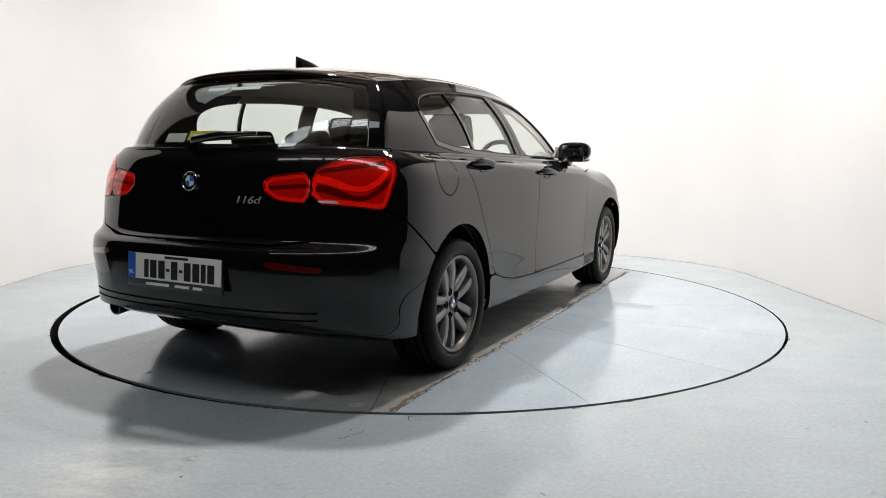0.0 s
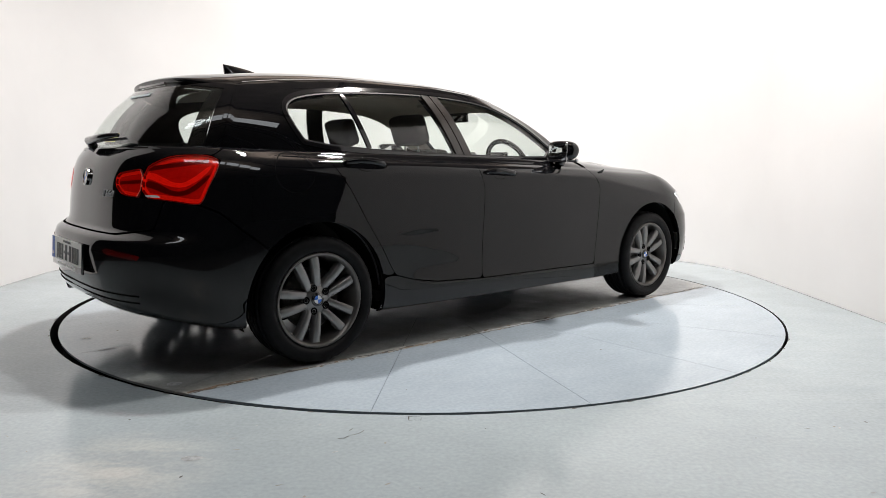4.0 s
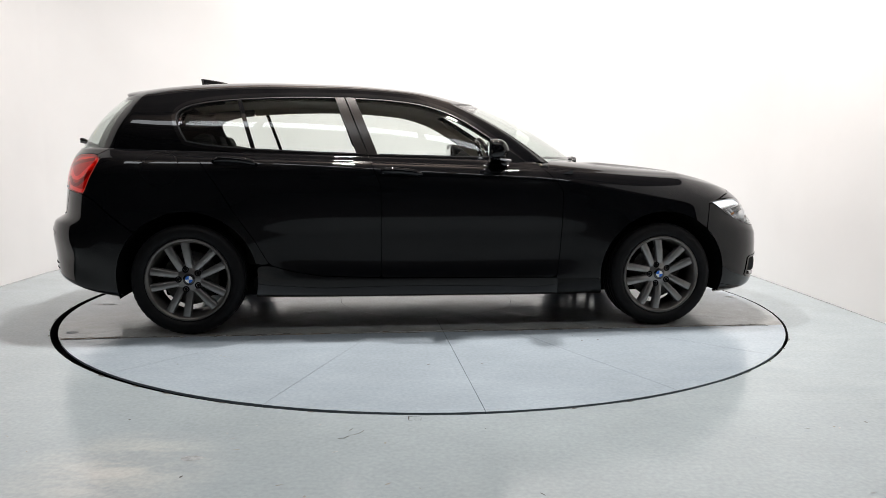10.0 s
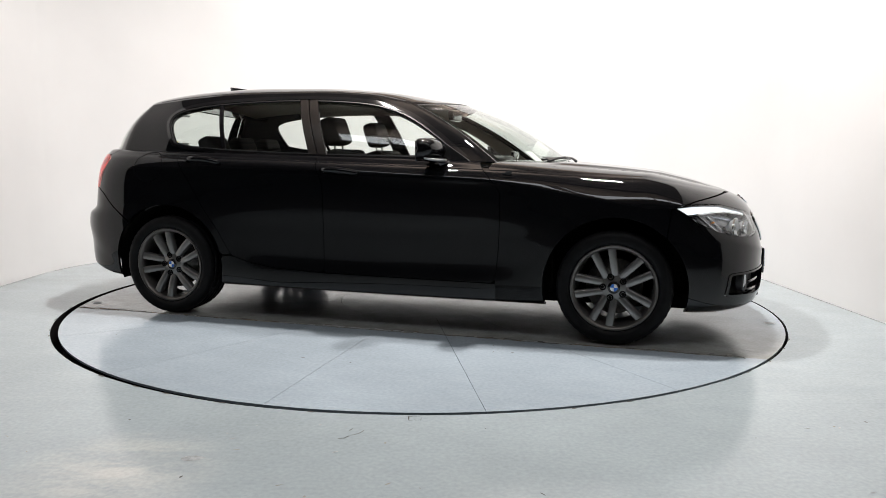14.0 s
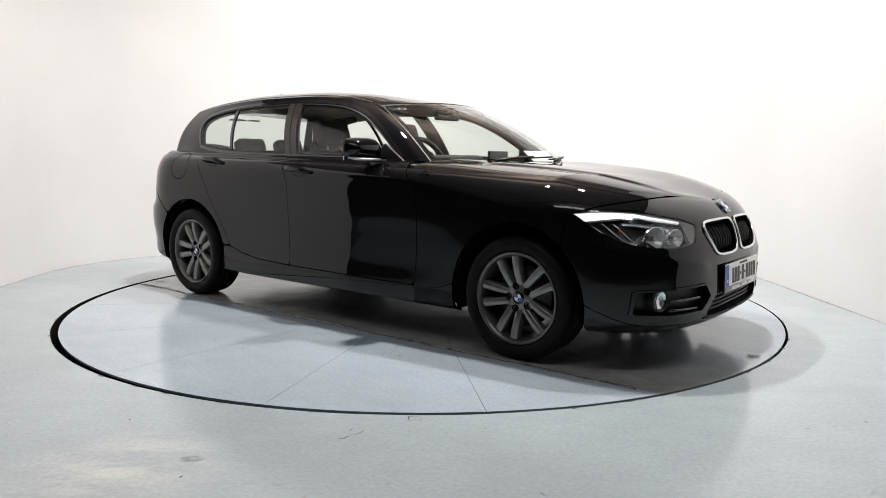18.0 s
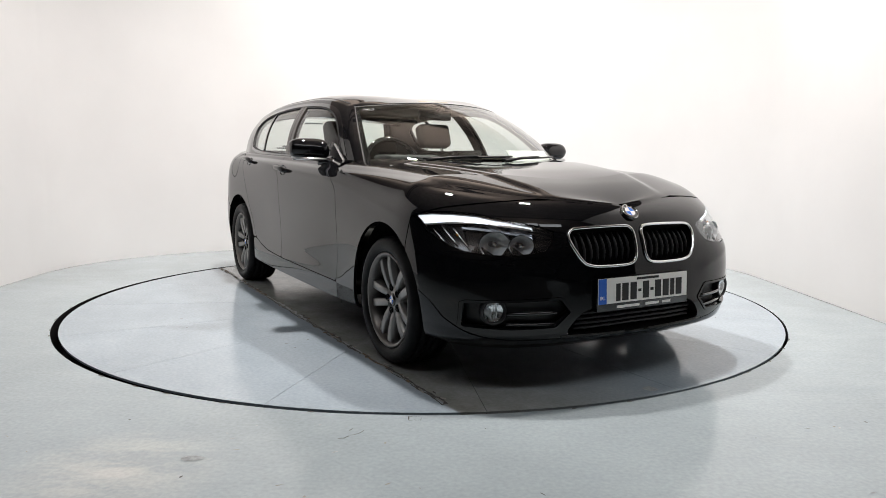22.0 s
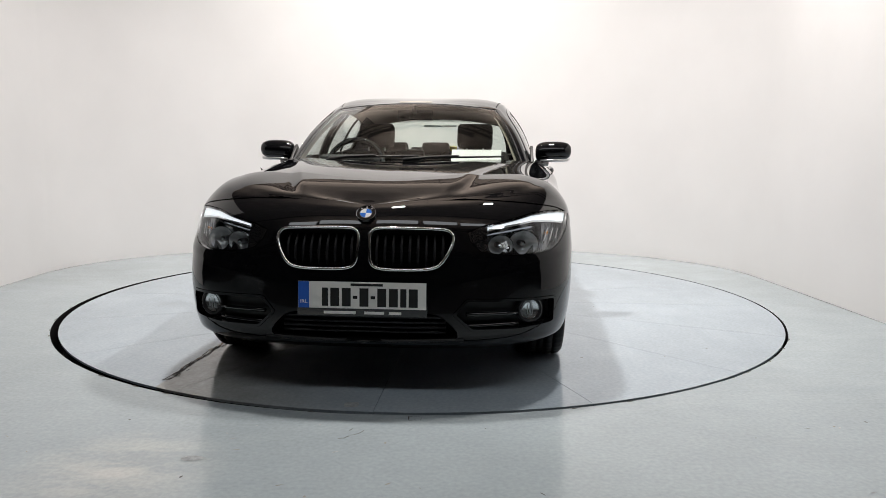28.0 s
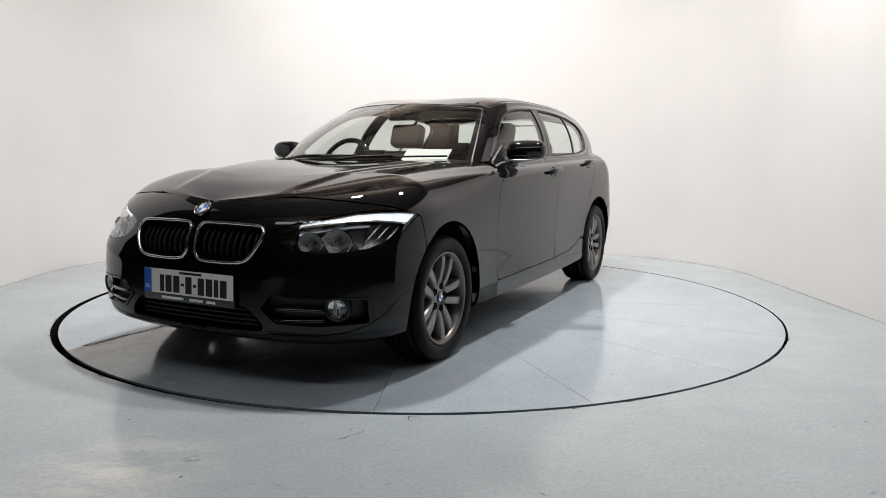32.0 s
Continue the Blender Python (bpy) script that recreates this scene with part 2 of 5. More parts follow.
def box(cx, cy, cz, sx, sy, sz, bevel=0.0, m=None, seg=2):
    bm = bmesh.new()
    bmesh.ops.create_cube(bm, size=1.0)
    bmesh.ops.scale(bm, vec=(sx, sy, sz), verts=bm.verts)
    if bevel:
        bmesh.ops.bevel(bm, geom=list(bm.edges), offset=bevel, segments=seg, affect="EDGES", profile=0.6)
    if m is not None:
        bmesh.ops.transform(bm, matrix=m, verts=bm.verts)
    bmesh.ops.translate(bm, vec=(cx, cy, cz), verts=bm.verts)
    return smooth(bm)


def lathe(profile, seg=64, m=None, closed=False):
    """Turn (r, h) pairs round the local z axis."""
    bm = bmesh.new()
    rings = []
    for r, h in profile:
        rings.append([bm.verts.new((r * math.cos(2 * math.pi * i / seg), r * math.sin(2 * math.pi * i / seg), h)) for i in range(seg)] if r > 1e-6 else [bm.verts.new((0, 0, h))] * seg)
    pairs = list(zip(rings, rings[1:])) + ([(rings[-1], rings[0])] if closed else [])
    for a, b in pairs:
        for i in range(seg):
            j = (i + 1) % seg
            vs = []
            for v in (a[i], a[j], b[j], b[i]):
                if v not in vs:
                    vs.append(v)
            if len(vs) > 2:
                bm.faces.new(vs)
    if m is not None:
        bmesh.ops.transform(bm, matrix=m, verts=bm.verts)
    return smooth(bm)


def merge(*bms):
    out = bms[0]
    for b in bms[1:]:
        me = bpy.data.meshes.new("tmp")
        b.to_mesh(me)
        b.free()
        out.from_mesh(me)
        bpy.data.meshes.remove(me)
    return out


def tube(points, r, seg=10, closed=False):
    """A round bar along points (r may be a list)."""
    pts = [Vector(p) for p in points]
    n = len(pts)
    bm = bmesh.new()
    rings = []
    up = None
    for i, p in enumerate(pts):
        a = pts[(i - 1) % n] if closed or i else p
        b = pts[(i + 1) % n] if closed or i < n - 1 else p
        t = (b - a).normalized()
        if up is None:
            up = t.orthogonal().normalized()
        up = (up - t * up.dot(t)).normalized()
        side = t.cross(up)
        rr = r[i] if isinstance(r, (list, tuple)) else r
        rings.append([bm.verts.new(p + rr * (math.cos(2 * math.pi * k / seg) * up + math.sin(2 * math.pi * k / seg) * side)) for k in range(seg)])
    for i in range(n if closed else n - 1):
        a, b = rings[i], rings[(i + 1) % n]
        for k in range(seg):
            bm.faces.new((a[k], a[(k + 1) % seg], b[(k + 1) % seg], b[k]))
    if not closed:
        bm.faces.new(rings[0][::-1])
        bm.faces.new(rings[-1])
    return smooth(bm)


def prism(poly, y0, y1, axis="y", bevel=0.0):
    """Extrude a 2D polygon along an axis."""
    bm = bmesh.new()
    put = {"y": lambda a, b, h: (a, h, b), "x": lambda a, b, h: (h, a, b), "z": lambda a, b, h: (a, b, h)}[axis]
    lo = [bm.verts.new(put(a, b, y0)) for a, b in poly]
    hi = [bm.verts.new(put(a, b, y1)) for a, b in poly]
    n = len(poly)
    bm.faces.new(lo)
    bm.faces.new(hi[::-1])
    for i in range(n):
        bm.faces.new((lo[i], hi[i], hi[(i + 1) % n], lo[(i + 1) % n]))
    bmesh.ops.recalc_face_normals(bm, faces=bm.faces)
    if bevel:
        bmesh.ops.bevel(bm, geom=[e for e in bm.edges if e.calc_face_angle(0) > 0.6], offset=bevel, segments=2, affect="EDGES", profile=0.6)
    return smooth(bm)


def mono(xs, ys, x):
    """Monotone cubic through knots; ys may have further axes."""
    xs, ys, x = np.asarray(xs, float), np.asarray(ys, float), np.asarray(x, float)
    h = np.diff(xs)
    sh = (-1,) + (1,) * (ys.ndim - 1)
    d = np.diff(ys, axis=0) / h.reshape(sh)
    m = np.zeros_like(ys)
    m[0], m[-1] = d[0], d[-1]
    if len(xs) > 2:
        w1, w2 = (2 * h[1:] + h[:-1]).reshape(sh), (h[1:] + 2 * h[:-1]).reshape(sh)
        ok = d[:-1] * d[1:] > 0
        a, b = np.where(ok, d[:-1], 1), np.where(ok, d[1:], 1)
        m[1:-1] = np.where(ok, (w1 + w2) / (w1 / a + w2 / b), 0)
    i = np.clip(np.searchsorted(xs, x) - 1, 0, len(h) - 1)
    t = ((x - xs[i]) / h[i])
    t = t.reshape(t.shape + (1,) * (ys.ndim - 1))
    hh = h[i].reshape(t.shape)
    return (ys[i] * (2 * t ** 3 - 3 * t ** 2 + 1) + m[i] * hh * (t ** 3 - 2 * t ** 2 + t)
            + ys[i + 1] * (3 * t ** 2 - 2 * t ** 3) + m[i + 1] * hh * (t ** 3 - t ** 2))


def chaikin(pts, n=2):
    p = np.asarray(pts, float)
    for _ in range(n):
        q = np.roll(p, -1, 0)
        p = np.stack([0.75 * p + 0.25 * q, 0.25 * p + 0.75 * q], 1).reshape(-1, 2)
    return p


def inside(poly, a, b):
    """Signed distance to a polygon, positive inside."""
    poly = np.asarray(poly, float)
    a, b = np.asarray(a, float), np.asarray(b, float)
    best = np.full(a.shape, 1e9)
    odd = np.zeros(a.shape, bool)
    for (x0, y0), (x1, y1) in zip(poly, np.roll(poly, -1, 0)):
        ex, ey = x1 - x0, y1 - y0
        l2 = ex * ex + ey * ey + 1e-18
        t = np.clip(((a - x0) * ex + (b - y0) * ey) / l2, 0, 1)
        best = np.minimum(best, np.hypot(a - x0 - t * ex, b - y0 - t * ey))
        c = (y0 > b) != (y1 > b)
        odd ^= c & (a < (x1 - x0) * (b - y0) / (y1 - y0 + 1e-18) + x0)
    return np.where(odd, best, -best)


# ---- car body surfaces: left half, x forward, y to the left ----
LOWER_LEVELS = [
    # nose x, tail x, half widths (front, middle, rear), z at seven stations from nose to tail, roundness of nose and tail
    (2.060, -2.060, (0.800, 0.815, 0.800), (0.190, 0.188, 0.190, 0.192, 0.200, 0.250, 0.265), 3.0, 3.1),
    (2.120, -2.165, (0.850, 0.865, 0.848), (0.228, 0.222, 0.215, 0.212, 0.225, 0.300, 0.315), 3.0, 3.2),
    (2.138, -2.205, (0.876, 0.866, 0.866), (0.330, 0.330, 0.300, 0.285, 0.310, 0.420, 0.440), 3.0, 2.8),
    (2.134, -2.215, (0.886, 0.861, 0.880), (0.450, 0.460, 0.420, 0.400, 0.430, 0.530, 0.545), 3.0, 2.8),
    (2.122, -2.200, (0.888, 0.865, 0.884), (0.560, 0.570, 0.560, 0.550, 0.560, 0.600, 0.605), 2.8, 2.8),
]
UPPER_LEVELS = [
    (2.100, -2.135, (0.882, 0.873, 0.884), (0.640, 0.645, 0.660, 0.670, 0.670, 0.655, 0.655), 2.5, 2.75),
    (2.072, -2.125, (0.868, 0.877, 0.880), (0.700, 0.715, 0.750, 0.780, 0.790, 0.760, 0.750), 2.35, 2.7),
    (2.042, -2.115, (0.832, 0.877, 0.870), (0.740, 0.765, 0.815, 0.865, 0.885, 0.870, 0.860), 2.2, 2.6),
    (2.010, -2.090, (0.774, 0.855, 0.838), (0.765, 0.800, 0.865, 0.920, 0.955, 0.965, 0.950), 2.1, 2.5),
    (1.982, -2.060, (0.710, 0.818, 0.795), (0.778, 0.818, 0.886, 0.945, 0.985, 1.010, 1.000), 2.05, 2.5),
]
LEVELS = LOWER_LEVELS + UPPER_LEVELS
X0F, X0R, NF, NM, NR = 1.48, -1.56, 80, 100, 70


def level_curve(xf, xr, w, zs, nf, nr):
    ph = np.linspace(0, math.pi / 2, NF + 1)[:-1]
    fx = X0F + (xf - X0F) * np.cos(ph) ** (2 / nf)
    fy = w[0] * np.sin(ph) ** (2 / nf)
    tm = np.linspace(0, 1, NM + 1)
    mx = X0F + (X0R - X0F) * tm
    # nearly flat doors between the flared arches
    kf_, kr_ = np.clip((mx - 0.55) / (X0F - 0.55), 0, 1), np.clip((-0.55 - mx) / (-0.55 - X0R), 0, 1)
    kf_, kr_ = kf_ * kf_ * (3 - 2 * kf_), kr_ * kr_ * (3 - 2 * kr_)
    my = w[1] + (w[0] - w[1]) * kf_ + (w[2] - w[1]) * kr_ - 0.012 * (mx / 1.45) ** 2 * (1 - kf_) * (1 - kr_)
    pr = np.linspace(math.pi / 2, 0, NR + 1)[1:]
    rx = X0R + (xr - X0R) * np.cos(pr) ** (2 / nr)
    ry = w[2] * np.sin(pr) ** (2 / nr)
    s = np.concatenate([ph / (math.pi / 2), 1 + tm, 3 - pr / (math.pi / 2)])
    z = mono([0, 0.5, 1, 1.5, 2, 2.5, 3], zs, s)
    return np.stack([np.concatenate([fx, mx, rx]), np.concatenate([fy, my, ry]), z], 1)


def normals_of(P, flip=False):
    du, dv = np.gradient(P, axis=0), np.gradient(P, axis=1)
    n = np.cross(du, dv)
    ln = np.linalg.norm(n, axis=2, keepdims=True)
    n = np.where(ln > 1e-9, n / np.maximum(ln, 1e-9), 0)
    bad = ln[..., 0] <= 1e-9
    if bad.any():
        for i, j in zip(*np.where(bad)):
            near = n[max(0, i - 2):i + 3, max(0, j - 2):j + 3].reshape(-1, 3).sum(0)
            n[i, j] = near / max(1e-9, np.linalg.norm(near))
    return -n if flip else n


CURVES = np.stack([level_curve(*lv) for lv in LEVELS], 0)            # level, station, xyz
VL = np.linspace(0, len(LEVELS) - 1, 9 * (len(LEVELS) - 1) + 1)
LOW = mono(np.arange(len(LEVELS)), CURVES, VL).transpose(1, 0, 2)    # station, height, xyz
# swage line along the flanks, rising to the tail over the door handles
lx, lz = LOW[..., 0], LOW[..., 2]
sw_ = np.sqrt((lz - (0.897 - 0.054 * lx - 0.11 * np.clip(lx - 0.6, 0, 2) ** 1.3)) ** 2 + 0.005 ** 2) - 0.005
kf = np.clip((1.70 - lx) / 0.45, 0, 1) * np.clip((lx + 1.85) / 0.3, 0, 1)
SWAGE = 0.0078 * np.exp(-sw_ / 0.032) * kf * kf * (3 - 2 * kf)
LOW[..., 1] += np.where(LOW[..., 1] > 0.4, SWAGE, 0)
# bumper crease from under the grille out to the wheel arch
by = LOW[..., 1]
bs = np.sqrt((lz - (0.485 + 0.20 * (by - 0.40))) ** 2 + 0.007 ** 2) - 0.007
kb = np.clip((by - 0.34) / 0.12, 0, 1) * np.clip((0.885 - by) / 0.05, 0, 1) * np.clip((lx - 1.60) / 0.15, 0, 1)
LOW[..., 0] += 0.0075 * np.exp(-bs / 0.030) * kb * kb * (3 - 2 * kb)
LOWN = normals_of(LOW)

# bonnet and cowl: from the top level inwards to the middle line
IA = int(np.argmin(np.abs(CURVES[-1][:, 0] - 0.66)))
EDGE = CURVES[-1][:IA + 1]
TAN = CURVES[-1][:IA + 1] - CURVES[-2][:IA + 1]
TAN /= np.linalg.norm(TAN, axis=1, keepdims=True)
SPX = EDGE[:, 0] + 0.30 * (np.arange(IA + 1) / IA) ** 2
SPZ = mono([0.95, 1.2, 1.4, 1.57, 1.8, 1.92, 1.982], [0.948, 0.930, 0.911, 0.884, 0.832, 0.799, 0.778], np.clip(SPX, 0.95, 1.982))
SPINE = np.stack([SPX, 0 * SPX, SPZ], 1)


def bezier_fill(edge, tan, spine, n, k0=0.30, k1=0.38):
    ln = np.linalg.norm(spine - edge, axis=1, keepdims=True)
    p1 = edge + tan * ln * k0
    p2 = spine + np.array([0, 1.0, 0]) * ln * k1
    t = np.linspace(0, 1, n)[None, :, None]
    e, a, b, s = edge[:, None], p1[:, None], p2[:, None], spine[:, None]
    return e * (1 - t) ** 3 + 3 * a * t * (1 - t) ** 2 + 3 * b * t * t * (1 - t) + s * t ** 3


HOOD = bezier_fill(EDGE, TAN, SPINE, 40, 0.20, 0.38)
hx, hy = HOOD[..., 0], HOOD[..., 1]
ridge = 0.30 + 0.30 * (2.0 - hx) / 1.05
k = np.clip((hy - ridge + 0.03) / 0.06, 0, 1)
fade = np.clip((1.96 - hx) / 0.25, 0, 1) * np.clip((hx - 0.93) / 0.12, 0, 1)
HOOD[..., 2] += 0.011 * (1 - k * k * (3 - 2 * k)) * fade * fade * (3 - 2 * fade)
HOODN = normals_of(HOOD)
HOODN[0] = HOODN[2] * np.array([1.0, 0.0, 1.0])
HOODN[1] = HOODN[2]
HOODN[:2] /= np.linalg.norm(HOODN[:2], axis=2, keepdims=True)

# greenhouse: windscreen, side glass and rear window as one surface from belt to roof rail
NG = (50, 110, 50)


def ring_curve(front, side, rear):
    """front: (x centre, x corner, y corner, z centre, z corner); side: knots (x, y, z); rear like front."""
    u = np.linspace(0, 1, NG[0] + 1)[:-1]
    fx = front[1] + (front[0] - front[1]) * (1 - u ** 2.2)
    f = np.stack([fx, front[2] * u, front[3] + (front[4] - front[3]) * u ** 2], 1)
    k = np.array([(front[1], front[2], front[4])] + side + [(rear[1], rear[2], rear[4])])
    sx = np.linspace(front[1], rear[1], NG[1] + 1)
    s = mono(-k[:, 0], k, -sx)
    u = np.linspace(1, 0, NG[2] + 1)[1:]
    rx = rear[1] + (rear[0] - rear[1]) * (1 - u ** 4.0)
    r = np.stack([rx, rear[2] * u, rear[3] + (rear[4] - rear[3]) * u ** 2], 1)
    return np.concatenate([f, s, r])


BELT = ring_curve((1.02, 0.635, 0.712, 0.952, 0.957), [(0.36, 0.757, 0.968), (-0.3, 0.785, 0.980), (-0.9, 0.782, 0.992), (-1.4, 0.762, 1.003)],
                  (-2.045, -1.745, 0.712, 1.005, 1.012))
RAIL = ring_curve((0.33, 0.13, 0.54, 1.318, 1.290), [(-0.15, 0.565, 1.342), (-0.5, 0.580, 1.360), (-0.9, 0.588, 1.358), (-1.3, 0.592, 1.336)],
                  (-1.755, -1.615, 0.588, 1.352, 1.302))
NGV = 40
tv = np.linspace(0, 1, NGV)[None, :, None]
GREEN = BELT[:, None] * (1 - tv) + RAIL[:, None] * tv
chord = (RAIL - BELT)
tang = np.gradient(BELT, axis=0)
outw = np.cross(tang, chord)
outw /= np.linalg.norm(outw, axis=1, keepdims=True)
GREEN = GREEN + outw[:, None] * (np.sin(math.pi * tv) ** 1.0) * mono([0, 45, 75, 160, 210], [[0.035], [0.022], [0.030], [0.030], [0.026]], np.arange(211))[:, None]
GREENN = normals_of(GREEN)

RX = mono([0, 50, 160, 210], [RAIL[0, 0], RAIL[0, 0] - 0.17, -1.62, RAIL[-1, 0]], np.arange(211))
RZ = mono([-1.85, -1.6, -1.3, -0.9, -0.5, -0.2, 0.1, 0.33], [1.350, 1.384, 1.409, 1.421, 1.412, 1.389, 1.354, 1.318], np.clip(RX, -1.85, 0.33))
SPR = np.stack([RX, 0 * RX, RZ], 1)
RT = (SPR - RAIL) / np.maximum(1e-6, np.linalg.norm(SPR - RAIL, axis=1, keepdims=True))
RT[:, 2] += mono([0, 30, 60, 150, 180, 210], [0.06, 0.14, 0.42, 0.42, 0.14, 0.06], np.arange(211))
RT /= np.maximum(1e-6, np.linalg.norm(RT, axis=1, keepdims=True))
ROOF = bezier_fill(RAIL, RT, SPR, 30, 0.24, 0.4)
ROOFN = normals_of(ROOF)

# shoulder between the body's top level and the belt, from the windscreen's foot to the tail
IS = int(np.argmin(np.abs(CURVES[-1][:, 0] - 0.82)))
SB = []
for q in CURVES[-1][IS:]:
    if q[0] > -1.745:
        k = np.interp(-q[0], -BELT[50:161, 0], np.arange(50, 161))
    else:
        k = 160 + 50 * min(1, max(0, 1 - q[1] / 0.712)) if q[1] < 0.712 else 160
    lo = int(math.floor(k))
    f = k - lo
    if q[0] > 0.635:
        SB.append(q + (BELT[50] - q) * max(0.02, 1 - (q[0] - 0.635) / 0.16) * np.array([0.0, 0.3, 0.3]))
        continue
    SB.append(BELT[lo] * (1 - f) + BELT[min(lo + 1, 210)] * f)
SB = np.array(SB)
tt = np.linspace(0, 1, 8)[None, :, None]
SHOULDER = LOW[IS:, -1][:, None] * (1 - tt) + SB[:, None] * tt
SHOULDER[..., 2] += 0.008 * np.sin(math.pi * tt[..., 0])
SIDE = np.concatenate([LOW[IS:], SHOULDER[:, 1:]], 1)
SIDEN = normals_of(SIDE)
FLIPY = np.array([1.0, -1.0, 1.0])


def cut(P, N, F):
    """The part of a grid surface where F > 0, cut cleanly along F = 0: points, normals, quads, other faces."""
    n, m = F.shape
    pos = F > 0
    ids = np.full((n, m), -1)
    k = int(pos.sum())
    ids[pos] = np.arange(k)
    verts, norms = list(P[pos]), list(N[pos])
    q = np.stack([ids[:-1, :-1], ids[1:, :-1], ids[1:, 1:], ids[:-1, 1:]], -1)
    full = (q >= 0).all(-1)
    short = np.zeros(full.shape, bool)
    du = np.abs(np.diff(P, axis=0)).max(-1) < 1e-6
    dv = np.abs(np.diff(P, axis=1)).max(-1) < 1e-6
    short |= du[:, :-1] | du[:, 1:] | dv[:-1] | dv[1:]
    quads = q[full & ~short]
    extra, made = [], {}

    def crossing(a, b):
        key = (a, b) if a < b else (b, a)
        if key not in made:
            fa, fb = F[key[0]], F[key[1]]
            t = fa / (fa - fb)
            made[key] = len(verts)
            verts.append(P[key[0]] * (1 - t) + P[key[1]] * t)
            nn = N[key[0]] * (1 - t) + N[key[1]] * t
            norms.append(nn / max(1e-9, np.linalg.norm(nn)))
        return made[key]

    some = (q >= 0).any(-1) & (~full | short)
    for i, j in zip(*np.where(some)):
        c = [(i, j), (i + 1, j), (i + 1, j + 1), (i, j + 1)]
        f = []
        for a, b in zip(c, c[1:] + c[:1]):
            if pos[a]:
                f.append(int(ids[a]))
            if pos[a] != pos[b]:
                f.append(crossing(a, b))
        g = []
        for v in f:
            if not any(np.abs(verts[v] - verts[w]).max() < 1e-6 for w in g):
                g.append(v)
        if len(g) > 2:
            extra.append(g)
    return np.array(verts).reshape(-1, 3), np.array(norms).reshape(-1, 3), quads, extra


def panel(name, P, N, F, material, parent, side=1, thick=0.012, gap=0.0018, label="", mirror=False, lift=0.0):
    """A sheet-metal panel or pane cut out of a surface, with returned edges. side -1: the right-hand one; mirror: both halves in one mesh."""
    verts, norms, quads, extra = cut(P + N * lift, N, F - gap)
    if len(quads) + len(extra) == 0:
        print("empty panel", name)
        return None
    gn = np.cross(verts[quads[:, 1]] - verts[quads[:, 0]], verts[quads[:, 3]] - verts[quads[:, 0]]) + np.cross(verts[quads[:, 2]] - verts[quads[:, 1]], verts[quads[:, 0]] - verts[quads[:, 1]])
    bad = (gn * norms[quads].sum(1)).sum(1) < 0
    quads = np.where(bad[:, None], quads[:, ::-1], quads)
    faces = quads.tolist()
    for f in extra:
        a, b, c = verts[f[0]], verts[f[1]], verts[f[2]]
        g = np.cross(b - a, verts[f[-1]] - a) + np.cross(c - b, a - b)
        faces.append(f[::-1] if g @ norms[f].sum(0) < 0 else f)
    if side < 0:
        verts, norms = verts * FLIPY, norms * FLIPY
        faces = [f[::-1] for f in faces]
    if mirror:
        n = len(verts)
        weld = np.where(np.abs(verts[:, 1]) < 2e-4, np.arange(n), np.arange(n) + n).tolist()
        faces = faces + [[weld[v] for v in f[::-1]] for f in faces]
        verts = np.concatenate([verts, verts * FLIPY])
        norms = np.concatenate([norms, norms * FLIPY])
        norms[np.abs(verts[:, 1]) < 2e-4, 1] = 0
        norms /= np.maximum(1e-9, np.linalg.norm(norms, axis=1, keepdims=True))
    if thick:
        edges = {(u, w) for f in faces for u, w in zip(f, f[1:] + f[:1])}
        rim = [(u, w) for (u, w) in edges if (w, u) not in edges]
        rim.sort()
        base = len(verts)
        use = sorted({v for e in rim for v in e})
        at = {v: k for k, v in enumerate(use)}
        fn = np.zeros((len(use), 3))
        for u, w in rim:
            o = np.cross(verts[w] - verts[u], norms[u])
            fn[at[u]] += o
            fn[at[w]] += o
        fn /= np.maximum(1e-9, np.linalg.norm(fn, axis=1, keepdims=True))
        if thick < 0:
            fn = -fn
        k = len(use)
        verts = np.concatenate([verts, verts[use], verts[use] - norms[use] * thick])
        norms = np.concatenate([norms, fn, fn])
        for u, w in rim:
            a, b = base + at[u], base + at[w]
            faces.append([b, a, a + k, b + k])
    used = np.unique(np.concatenate([np.array(f) for f in faces]))
    re = np.zeros(len(verts), int)
    re[used] = np.arange(len(used))
    re = re.tolist()
    me = mesh_of(name, verts[used], [[re[v] for v in f] for f in faces], norms[used])
    return part(name, me, material, parent, label)


def finer(P, N, k, rows=None):
    """The same surface on a k times finer grid."""
    if rows is not None:
        P, N = P[rows[0]:rows[1]], N[rows[0]:rows[1]]
    out = []
    for A in (P, N):
        for ax in (0, 1):
            n = A.shape[ax]
            x = np.linspace(0, n - 1, (n - 1) * k + 1)
            lo = np.minimum(x.astype(int), n - 2)
            f = (x - lo).reshape((-1, 1, 1) if ax == 0 else (1, -1, 1))
            A = np.take(A, lo, ax) * (1 - f) + np.take(A, lo + 1, ax) * f
        out.append(A)
    out[1] /= np.maximum(1e-9, np.linalg.norm(out[1], axis=2, keepdims=True))
    return out


def xz(P, poly, n=0):
    return inside(chaikin(poly, n) if n else poly, P[..., 0], P[..., 2])


def yz(P, poly, n=0):
    return inside(chaikin(poly, n) if n else poly, P[..., 1], P[..., 2])


AXLE, WHEEL_Z, ARCH_R = 1.345, 0.305, 0.372


def arch(P):
    d = np.minimum(np.hypot(P[..., 0] - AXLE, P[..., 2] - WHEEL_Z), np.hypot(P[..., 0] + AXLE, P[..., 2] - WHEEL_Z)) - ARCH_R
    return np.where(P[..., 1] > 0.5, d, 1.0)


car = tagged(new("hatchback_car"), "glossy black five-door hatchback with grey alloy wheels on the turntable", "car")

